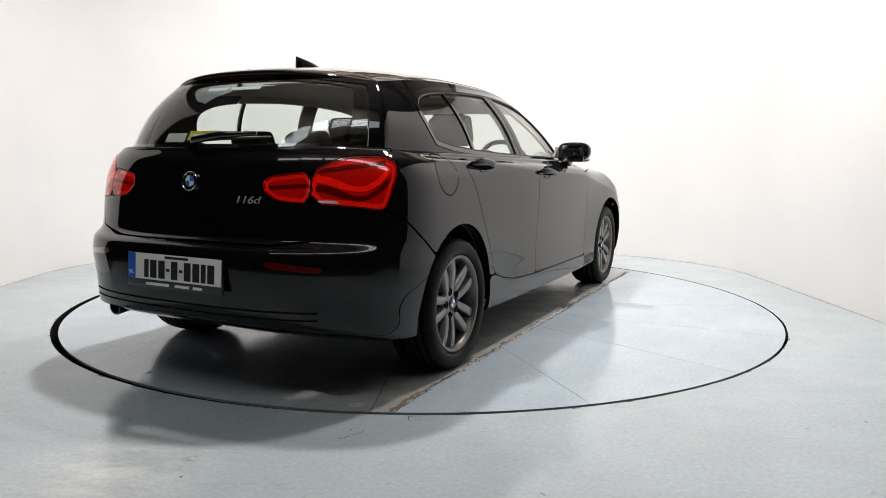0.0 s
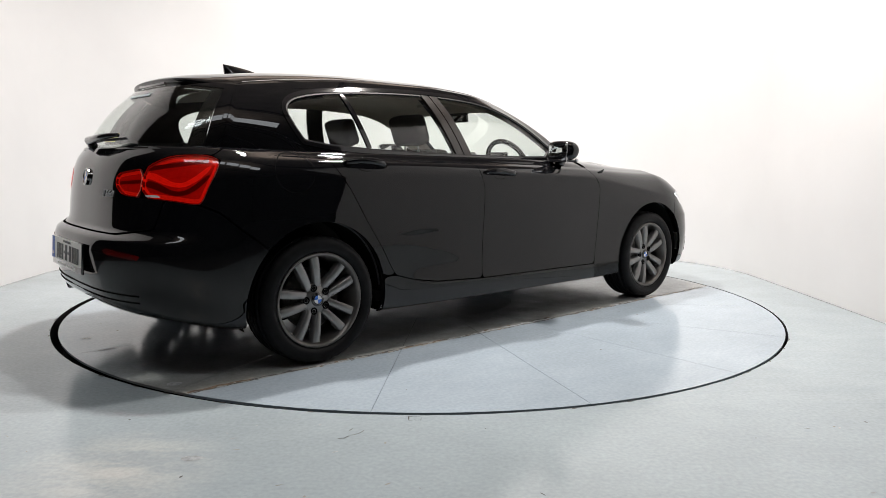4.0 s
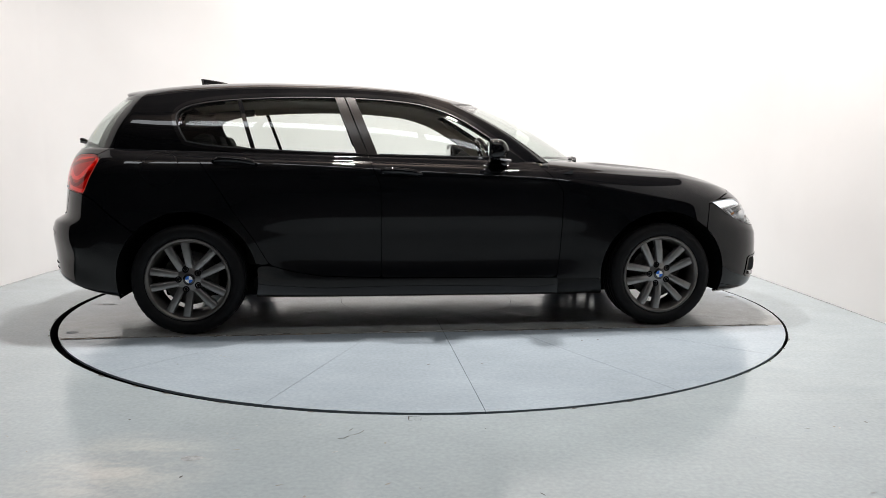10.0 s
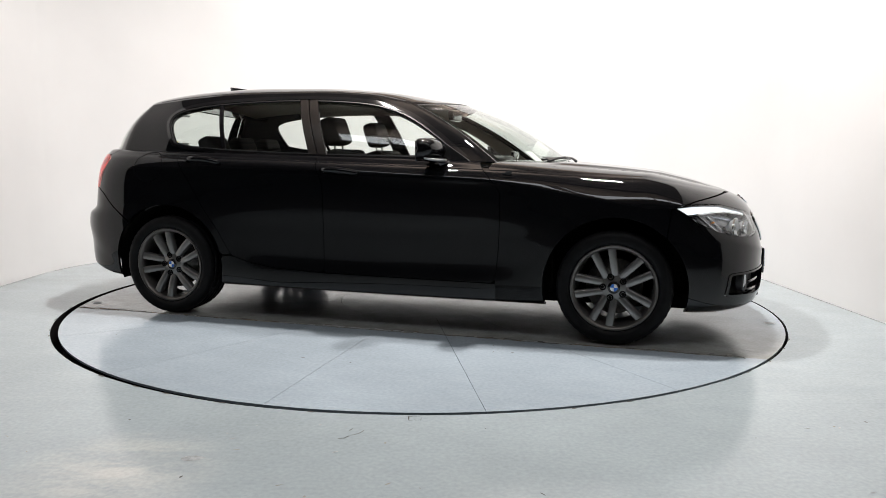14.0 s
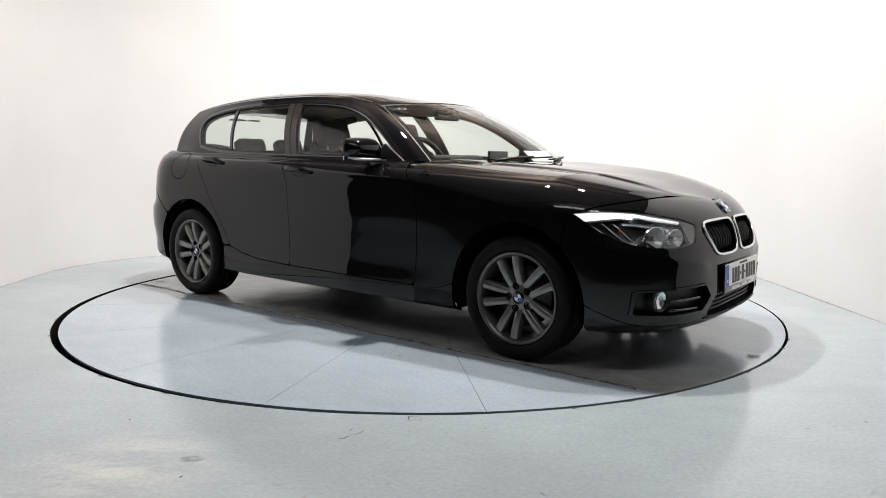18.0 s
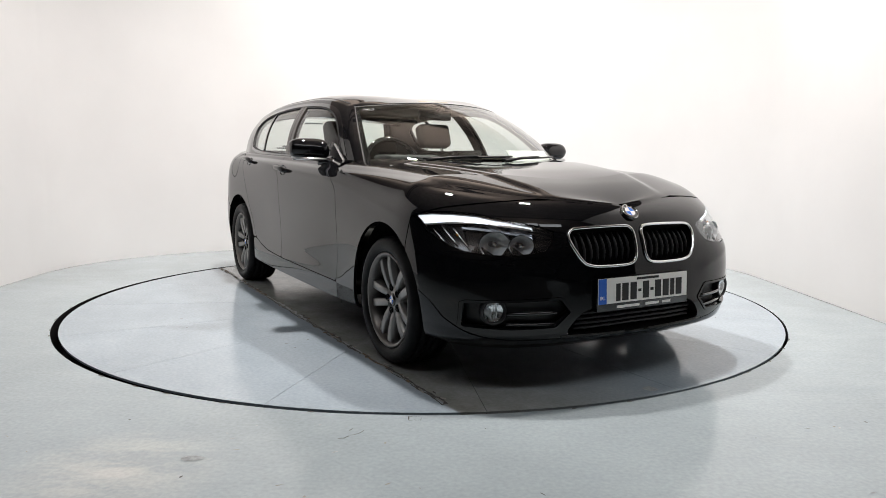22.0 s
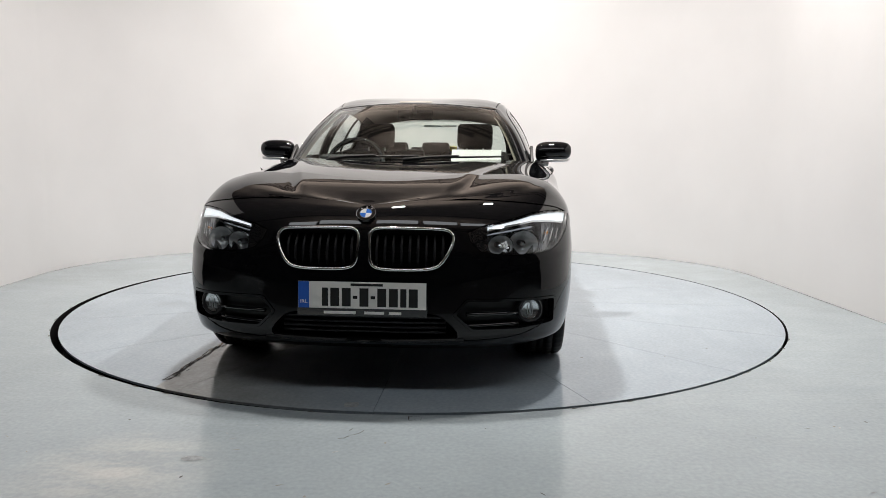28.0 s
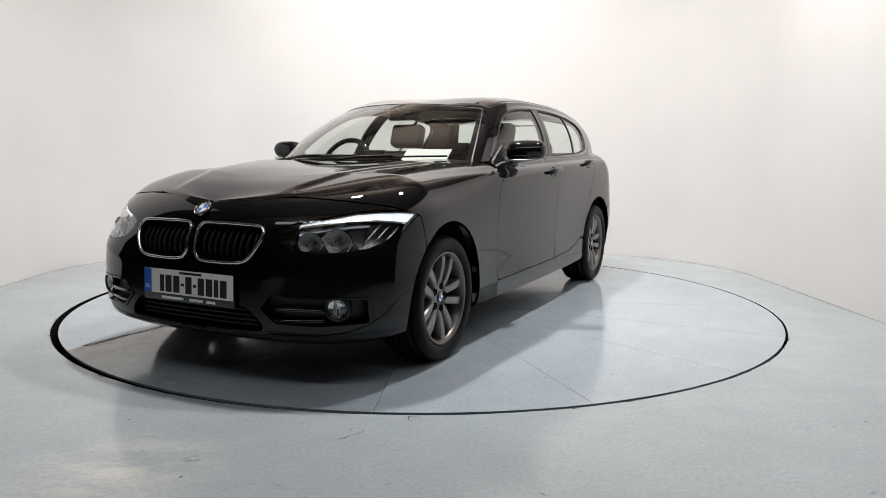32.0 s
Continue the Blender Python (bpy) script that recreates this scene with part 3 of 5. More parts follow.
FDOOR = [(-0.372, 1.03), (-0.366, 0.987), (-0.338, 0.91), (-0.302, 0.83), (-0.297, 0.78), (-0.297, 0.308), (0.712, 0.300), (0.728, 0.45), (0.735, 0.6),
         (0.735, 0.79), (0.715, 0.825), (0.66, 0.885), (0.61, 0.935), (0.57, 1.03)]
RDOOR = [(-0.372, 1.03), (-0.366, 0.987), (-0.338, 0.91), (-0.302, 0.83), (-0.297, 0.78), (-0.297, 0.308), (-0.63, 0.322), (-0.785, 0.348), (-0.905, 0.383), (-0.935, 0.43),
         (-0.985, 0.52), (-1.085, 0.665), (-1.174, 0.815), (-1.262, 0.94), (-1.32, 1.03)]
WING = [(0.712, 0.15), (0.712, 0.300), (0.728, 0.45), (0.735, 0.6), (0.735, 0.79), (0.715, 0.825), (0.66, 0.885), (0.61, 0.935), (0.55, 1.03),
        (1.20, 1.03), (2.0, 0.95), (2.0, 0.803), (1.90, 0.803), (1.74, 0.768), (1.615, 0.724), (1.60, 0.60), (1.58, 0.15)]
SILL = [(-1.05, 0.05), (-1.05, 0.375), (-0.905, 0.381), (-0.785, 0.346), (-0.63, 0.320), (-0.297, 0.306), (0.712, 0.298), (1.02, 0.298), (1.02, 0.05)]
NOSEB = [(1.625, 0.05), (1.602, 0.60), (1.617, 0.722), (1.74, 0.765), (1.90, 0.80), (2.4, 0.80), (2.4, 0.05)]

AR = arch(SIDE)
ARL = arch(LOW)
for sd in (1, -1):
    panel("front_door", SIDE, SIDEN, np.minimum(xz(SIDE, FDOOR), AR), PAINT, car, sd)
    panel("rear_door", SIDE, SIDEN, np.minimum(xz(SIDE, RDOOR), AR), PAINT, car, sd)
    sill = np.minimum(np.minimum(xz(LOW, SILL), ARL), LOW[..., 1] - 0.5)
    panel("sill", LOW, LOWN, sill, PAINT, car, sd)
    wg = np.minimum(np.minimum(xz(LOW, WING), ARL), LOW[..., 1] - 0.4)
    panel("wing", LOW, LOWN, wg, PAINT, car, sd)

HEADL = [(0.860, 0.737), (0.82, 0.749), (0.765, 0.752), (0.69, 0.747), (0.629, 0.731), (0.48, 0.699), (0.415, 0.676), (0.43, 0.64), (0.47, 0.602), (0.53, 0.588), (0.615, 0.581), (0.70, 0.584), (0.77, 0.597),
         (0.805, 0.618), (0.842, 0.664)]
KIDNEY = chaikin([(0.366, 0.640), (0.350, 0.682), (0.29, 0.688), (0.09, 0.692), (0.024, 0.686), (0.022, 0.62), (0.028, 0.552), (0.06, 0.529), (0.17, 0.527), (0.285, 0.531), (0.325, 0.560)], 3)
FOGPIT = [(0.790, 0.392), (0.775, 0.402), (0.60, 0.408), (0.43, 0.412), (0.415, 0.407), (0.368, 0.352), (0.370, 0.342), (0.432, 0.284), (0.445, 0.277), (0.62, 0.272), (0.775, 0.280), (0.790, 0.292)]
INTAKE = chaikin([(-0.30, 0.358), (0.24, 0.358), (0.31, 0.345), (0.355, 0.31), (0.39, 0.262), (0.36, 0.236), (0.2, 0.232), (-0.3, 0.232)], 1)
FR, FRN = finer(LOW, LOWN, 3, (0, 82))
RR, RRN = finer(SIDE, SIDEN, 3, (len(SIDE) - 82, len(SIDE)))
fry, frz = FR[..., 1], FR[..., 2]
HLX = np.minimum(yz(FR, HEADL), np.where(FR[..., 0] > 1.58, 1.0, -1.0))
KX = yz(FR, KIDNEY)
FOGX = yz(FR, FOGPIT)
INX = yz(FR, INTAKE)
front = np.where(LOW[..., 0] > 1.58, 1.0, -1.0)
fy, fz = LOW[..., 1], LOW[..., 2]
HLF = np.minimum(yz(LOW, HEADL), front)
KF = np.minimum(yz(LOW, KIDNEY), front)
FOGF = np.minimum(yz(LOW, FOGPIT), front)
INF = np.minimum(yz(LOW, INTAKE), front)
body = np.minimum(xz(FR, NOSEB), arch(FR))
for hole in (HLX, KX, FOGX, INX):
    body = np.minimum(body, -hole)
bumper = panel("front_bumper", FR, FRN, body, PAINT, car, mirror=True)
panel("bonnet", HOOD, HOODN, np.full(HOOD.shape[:2], 1.0), PAINT, car, mirror=True)

# tail: lamps are laid out along x + y, which runs round the corner
TAILO = [(-1.473, 0.923), (-1.38, 0.957), (-1.29, 0.979), (-1.16, 0.984), (-1.06, 0.982), (-0.989, 0.958), (-1.005, 0.90), (-1.030, 0.86), (-1.07, 0.785), (-1.10, 0.768), (-1.265, 0.784), (-1.489, 0.795)]
TAILI = [(-1.722, 0.897), (-1.60, 0.912), (-1.482, 0.922), (-1.500, 0.795), (-1.60, 0.798), (-1.672, 0.805), (-1.735, 0.845)]
rear = np.where((SIDE[..., 0] < -1.6), 1.0, -1.0)
sxy = SIDE[..., 0] + SIDE[..., 1]
TOF = np.minimum(inside(TAILO, sxy, SIDE[..., 2]), rear)
TIF = np.minimum(inside(TAILI, sxy, SIDE[..., 2]), rear)
GATE = [(-1.70, 1.04), (-1.80, 0.985), (-1.93, 0.93), (-1.99, 0.80), (-2.03, 0.662), (-2.13, 0.632), (-2.4, 0.632), (-2.4, 1.06)]
QUARTER = [(-0.905, 0.385), (-0.935, 0.43), (-0.985, 0.52), (-1.085, 0.665), (-1.174, 0.815), (-1.262, 0.94), (-1.32, 1.06), (-1.70, 1.06), (-1.70, 1.04), (-1.80, 0.985), (-1.93, 0.93), (-1.96, 0.86),
           (-1.897, 0.777), (-1.817, 0.739), (-1.727, 0.659), (-1.637, 0.589), (-1.557, 0.524), (-1.3, 0.385)]
TAILB = [(-1.55, 0.05), (-1.560, 0.520), (-1.640, 0.585), (-1.730, 0.655), (-1.820, 0.735), (-1.9, 0.773), (-1.965, 0.85), (-1.99, 0.80), (-2.03, 0.660), (-2.13, 0.630), (-2.4, 0.630), (-2.4, 0.05)]
for sd in (1, -1):
    q = np.minimum(np.minimum(xz(SIDE, QUARTER), AR), -TOF)
    qp = panel("quarter_panel", SIDE, SIDEN, q, PAINT, car, sd)
    # round fuel flap, on the right
    if sd < 0:
        cx, cz, cr = -1.468, 0.905, 0.098
        FS, FSN = finer(SIDE, SIDEN, 6, (len(SIDE) - 80, len(SIDE) - 40))
        d = np.hypot(FS[..., 0] - cx, (FS[..., 2] - cz) * 1.08) - cr
        panel("flap_seam", FS, FSN, 0.0022 - np.abs(d), VOID, qp, sd, thick=0, lift=0.0006, gap=0)
rbumper = panel("rear_bumper", LOW, LOWN, np.minimum(np.minimum(xz(LOW, TAILB), ARL), -np.minimum(inside(TAILO, LOW[..., 0] + LOW[..., 1], LOW[..., 2]), np.where(LOW[..., 0] < -1.6, 1.0, -1.0))), PAINT, car, mirror=True)
tailgate = panel("tailgate", SIDE, SIDEN, np.minimum(np.minimum(np.minimum(xz(SIDE, GATE), AR), -TIF), -TOF), PAINT, car, mirror=True)

# dark shell behind the seams
shell = np.minimum(ARL, np.where(LOW[..., 2] > 0.20, 1.0, -1.0))
for hole in (HLF, KF, FOGF, INF):
    shell = np.minimum(shell, -hole)
panel("inner_shell", LOW, LOWN, shell, VOID, car, mirror=True, lift=-0.016, thick=0)
panel("inner_cowl", HOOD, HOODN, np.where(HOOD[..., 0] < 1.93, 1.0, -1.0), VOID, car, mirror=True, lift=-0.012, thick=0)

# side windows
DLO = [(-1.335, 1.008), (-1.40, 1.11), (-1.432, 1.20), (-1.385, 1.255), (-1.26, 1.288), (-1.05, 1.310), (-0.75, 1.325), (-0.45, 1.325), (-0.157, 1.309), (0.006, 1.280),
       (0.17, 1.218), (0.337, 1.110), (0.46, 1.015), (0.53, 0.962)]
DLO = chaikin(DLO, 2)
GREEN_C, GREENN_C = GREEN, GREENN
GREEN, GREENN = finer(GREEN_C, GREENN_C, 2)
NGI, NGV = GREEN.shape[:2]
gx, gz = GREEN[..., 0], GREEN[..., 2]
gi = np.arange(NGI)[:, None] / 2 * np.ones(NGV)
sideonly = np.where((gi > 51) & (gi < 160), 1.0, -1.0)
fd = np.minimum(xz(GREEN, DLO), sideonly)
seamx = -0.366 - 0.135 * (gz - 0.985) / 0.345
rbar = -0.985 - 0.10 * (gz - 0.99) / 0.32
BP = 0.058
VB = np.linspace(0, 1, NGV)[None, :] * np.ones((NGI, 1))
for sd in (1, -1):
    fg = np.minimum(fd - 0.014, gx - seamx - BP)
    rg = np.minimum(fd - 0.014, seamx - BP - gx)
    panel("front_window", GREEN, GREENN, fg, GLASS, car, sd, thick=0, lift=-0.008)
    panel("rear_window", GREEN, GREENN, np.minimum(rg, gx - rbar - 0.014), GLASS, car, sd, thick=0, lift=-0.008)
    panel("quarter_window", GREEN, GREENN, np.minimum(rg, rbar - 0.014 - gx), GLASS, car, sd, thick=0, lift=-0.008)
    panel("window_bar", GREEN, GREENN, np.minimum(rg, 0.014 - np.abs(gx - rbar)), GLOSSBLK, car, sd, lift=-0.002)
    panel("pillar_cover", GREEN, GREENN, np.minimum(fd, np.minimum(gx - seamx - 0.002, seamx + BP - gx)), PILLAR, car, sd)
    panel("pillar_cover", GREEN, GREENN, np.minimum(fd, np.minimum(seamx - 0.002 - gx, gx - seamx + BP)), PILLAR, car, sd)
    panel("window_seal", GREEN, GREENN, np.minimum(np.minimum(fd - 0.002, 0.014 - fd), np.abs(gx - seamx) - BP), TRIM, car, sd, thick=0.01, gap=0)
    panel("window_trim", GREEN, GREENN, np.minimum(0.010 - np.abs(fd + 0.004), sideonly), GLOSSBLK, car, sd, thick=0.006, lift=0.003, gap=0)
    panel("side_frame", GREEN, GREENN, np.minimum(-fd - 0.004, np.where((gi > 47.5) & (gi < 160.5), 1.0, -1.0)), PAINT, car, sd)
    panel("pillar_trim", GREEN, GREENN, np.minimum(-fd + 0.012, np.where((gi > 46) & (gi < 132), 1.0, -1.0)), BEIGE, car, sd, lift=-0.035, thick=0)
    panel("pillar_trim", GREEN, GREENN, np.minimum(-fd + 0.012, np.where((gi >= 132) & (gi < 162), 1.0, -1.0)), DASH, car, sd, lift=-0.035, thick=0)
    panel("post_trim", GREEN, GREENN, np.minimum(fd, 0.055 - np.abs(gx - seamx)), DASH, car, sd, lift=-0.035, thick=0)
WS = np.minimum((47.3 - gi) * 0.014, (0.975 - VB) * 0.6)
windscreen = panel("windscreen", GREEN, GREENN, WS, WSGLASS, car, mirror=True, thick=0)
panel("windscreen_seal", GREEN, GREENN, np.minimum(np.minimum(-WS, 0.012 + WS), np.where(gi < 49, 1.0, -1.0)), TRIM, car, mirror=True, gap=0, lift=-0.002)
panel("windscreen_band", GREEN, GREENN, np.minimum(np.minimum(WS, 0.022 - WS), np.where(gi < 49, 1.0, -1.0)), VOID, car, mirror=True, gap=0, lift=-0.004, thick=0)
RW = np.minimum((gi - 163.0) * 0.012, np.minimum((0.90 - VB) * 0.4, (VB - 0.02) * 0.4))
screen = panel("rear_screen", GREEN, GREENN, RW, WSGLASS, car, mirror=True, thick=0)
panel("rear_screen_band", GREEN, GREENN, np.minimum(RW, np.maximum(0.016 - RW, 0.040 - (gi - 163.0) * 0.012)), GLOSSBLK, car, mirror=True, gap=0, lift=-0.004, thick=0)
panel("rear_frame", GREEN, GREENN, np.minimum(-RW, np.where(gi > 159.5, 1.0, -1.0)), PAINT, car, mirror=True)
panel("roof", ROOF, ROOFN, np.full(ROOF.shape[:2], 1.0), PAINT, car, mirror=True, gap=-0.001)
panel("headliner", ROOF, ROOFN, np.full(ROOF.shape[:2], 1.0), BEIGE, car, mirror=True, lift=-0.04, thick=0)
ri_ = np.arange(211)[:, None] * np.ones(ROOF.shape[1])
rv_ = np.linspace(0, 1, ROOF.shape[1])[None, :] * np.ones((211, 1))
panel("roof_rail_strip", ROOF, ROOFN, np.minimum(np.minimum((rv_ - 0.06) * 0.5, (0.085 - rv_) * 0.5), np.where((ri_ > 52) & (ri_ < 158), 1.0, -1.0)), TRIM, car, 1, lift=0.001, thick=0.002, gap=0)
panel("roof_rail_strip", ROOF, ROOFN, np.minimum(np.minimum((rv_ - 0.06) * 0.5, (0.085 - rv_) * 0.5), np.where((ri_ > 52) & (ri_ < 158), 1.0, -1.0)), TRIM, car, -1, lift=0.001, thick=0.002, gap=0)


def on_front(y, z, lift=0.0):
    """A point of the body's front at (y, z)."""
    return on_surface(LOW[:90], LOWN[:90], abs(y), z, lift, y < 0)


def on_surface(P, N, a, z, lift, flip, u=None):
    key = P[..., 1] if u is None else u
    d = (key - a) ** 2 + (P[..., 2] - z) ** 2
    k = np.argsort(d.ravel())[:16]
    dk = d.ravel()[k]
    w = np.exp(-dk / (dk[8] + 1e-9))[:, None]
    A = np.stack([np.ones(16), key.ravel()[k] - a, P[..., 2].ravel()[k] - z], 1)
    fit = np.linalg.lstsq(A * w, np.concatenate([P.reshape(-1, 3)[k], N.reshape(-1, 3)[k]], 1) * w, rcond=None)[0]
    p, n = fit[0, :3], fit[0, 3:]
    n /= np.linalg.norm(n)
    p = p + n * lift
    if flip:
        p, n = p * FLIPY, n * FLIPY
    return Vector(p), Vector(n)


def frame_at(p, n, up=Vector((0, 0, 1))):
    """A pose at p: local z along n, local y near up."""
    z = Vector(n).normalized()
    x = up.cross(z).normalized()
    y = z.cross(x)
    return Matrix(((x.x, y.x, z.x, p.x), (x.y, y.y, z.y, p.y), (x.z, y.z, z.z, p.z), (0, 0, 0, 1)))


# headlights
for sd in (1, -1):
    hl = panel("headlight", FR, FRN, HLX, SMOKED, car, sd, lift=-0.072, thick=-0.070)
    panel("lens", FR, FRN, HLX, LENS, hl, sd, thick=0, lift=0.001)
    shift = inside(HEADL, fry, frz + 0.013 + 0.028 * np.clip((fry - 0.50) / 0.32, 0, 1) ** 1.6)
    panel("daylight_strip", FR, FRN, np.minimum(np.minimum(HLX - 0.004, -shift), fry - 0.46), RUNLIGHT, hl, sd, lift=-0.014, thick=0.03)
    panel("strip_lip", FR, FRN, np.minimum(np.minimum(HLX - 0.004, 0.004 - np.abs(shift - 0.004)), fry - 0.505), CHROME, hl, sd, lift=-0.012, thick=0.04, gap=0)
    panel("inner_bezel", FR, FRN, np.minimum(HLX, np.maximum(0.006 - HLX, 0.500 - fry)), GLOSSBLK, hl, sd, lift=-0.006, thick=0.03, gap=0)
    panel("lower_bezel", FR, FRN, np.minimum(np.minimum(HLX, 0.612 - frz + 0.02 * np.sin(fry * 55.0)), fry - 0.49), GLOSSBLK, hl, sd, lift=-0.030, thick=0.03, gap=0)
    # two faceted bowls and the cut-glass end by the wing
    for yy, zz, rr in ((0.560, 0.648, 0.046), (0.665, 0.652, 0.056)):
        p, n = on_front(sd * yy, zz, -0.066)
        m = frame_at(p, Vector((0.95, 0.30 * sd, 0.04))) @ Matrix.Diagonal((1.15, 0.92, 1.0, 1.0))
        bowl = lathe([(0.010, 0.004), (rr * 0.34, 0.010), (rr * 0.62, 0.019), (rr * 0.84, 0.034), (rr * 1.0, 0.052)], 16, m)
        for f in bowl.faces:
            f.smooth = False
        part("reflector_bowl", bowl, BOWL, hl)
        part("bowl_rim", lathe([(rr * 0.985, 0.046), (rr * 1.0, 0.0545), (rr * 1.05, 0.054), (rr * 1.07, 0.045)], 40, m), CHROME, hl)
        part("bulb_shield", lathe([(0, 0.050), (0.010, 0.047), (0.013, 0.036), (0.013, 0.0)], 20, m), SMOKED, hl)
        part("bulb_glint", lathe([(0, 0.0535), (0.004, 0.052), (0.005, 0.049)], 12, m), CHROME, hl)
    panel("side_reflector", FR, FRN, np.minimum(HLX - 0.006, fry - 0.750), SMOKED, hl, sd, lift=-0.036, thick=0.02)
    for k in range(3):
        pts = [on_front(sd * (0.752 + 0.030 * k + 0.010 * j), 0.628 + 0.024 * j, -0.030)[0] for j in range(4)]
        part("glass_rib", tube(pts, 0.0035, 6), CHROME, hl)
    p, n = on_front(sd * 0.772, 0.668, -0.026)
    part("indicator_bulb", lathe([(0, 0.006), (0.004, 0.004), (0.005, 0.0), (0.005, -0.01)], 16, frame_at(p, n)), AMBER, hl)

# kidney grilles
for sd in (1, -1):
    gr = panel("kidney_grille", FR, FRN, KX, VOID, car, sd, lift=-0.055, thick=-0.05)
    ring = [on_front(sd * y, z, 0.0035)[0] for y, z in KIDNEY]
    part("chrome_frame", tube(ring, 0.0072, 10, True), CHROME, gr, "chrome kidney frame")
    for i in range(9):
        y0 = 0.052 + 0.270 * i / 8
        zt, zb = 0.674, 0.545
        if y0 > 0.3:
            zb = 0.552 + (y0 - 0.3) * 0.8
        pts = [on_front(sd * (y0 + 0.0), zb + (zt - zb) * k / 5, -0.014 - 0.016 * (1 - math.sin(math.pi * k / 5)))[0] for k in range(6)]
        part("grille_slat", tube(pts, [0.0035, 0.005, 0.0055, 0.0055, 0.005, 0.0035], 8), TRIM, gr)
    for k in range(7):
        part("radiator_fin", tube([on_front(sd * y, 0.550 + 0.019 * k, -0.048)[0] for y in np.linspace(0.04, 0.32, 6)], 0.0015, 5), VOID, gr)

# fog lamp pits and lower intake
for sd in (1, -1):
    pit = panel("fog_lamp_pit", FR, FRN, FOGX, TRIM, car, sd, lift=-0.050, thick=-0.048)
    panel("pit_edge", FR, FRN, np.minimum(FOGX, 0.010 - FOGX), PAINT, pit, sd, gap=0, lift=0.004, thick=0.03)
    for z0, z1 in ((0.345, 0.342), (0.292, 0.296)):
        pts = [on_front(sd * (0.42 + 0.22 * k / 6), z0 + (z1 - z0) * k / 6, -0.022)[0] for k in range(7)]
        part("pit_bar", tube(pts, 0.009, 10), GLOSSBLK, pit)
    p, n = on_front(sd * 0.692, 0.352, -0.034)
    m = frame_at(p, Vector((0.95, 0.30 * sd, 0)))
    fog = part("fog_lamp", lathe([(0, -0.004), (0.03, 0.0), (0.042, 0.014), (0.044, 0.024), (0.050, 0.028), (0.056, 0.022), (0.056, -0.01)], 32, m), TRIM, pit)
    part("fog_reflector", lathe([(0, 0.004), (0.026, 0.008), (0.041, 0.018)], 32, m), CHROME, fog)
    part("fog_lens", lathe([(0, 0.031), (0.022, 0.029), (0.038, 0.022), (0.042, 0.017)], 32, m), LENS, fog)
    for k in (-0.012, 0.0, 0.012):
        part("lens_rib", box(0, 0, 0, 0.003, 0.05 - abs(k), 0.004, 0.001, m @ Matrix.Translation((k, 0, 0.024))), SATIN, fog)
intake = panel("lower_intake", FR, FRN, INX, VOID, car, mirror=True, lift=-0.07, thick=-0.068)
for z0 in (0.262, 0.285, 0.308, 0.331):
    pts = [on_front(y, z0, -0.03)[0] for y in np.linspace(-0.34, 0.34, 13)]
    part("intake_slat", tube(pts, 0.0065, 6), TRIM, intake)
pts = [on_front(y, 0.230 + 0.012 * abs(y) / 0.4, 0.0)[0] for y in np.linspace(-0.41, 0.41, 17)]
part("splitter_lip", tube(pts, 0.006, 8), TRIM, bumper)

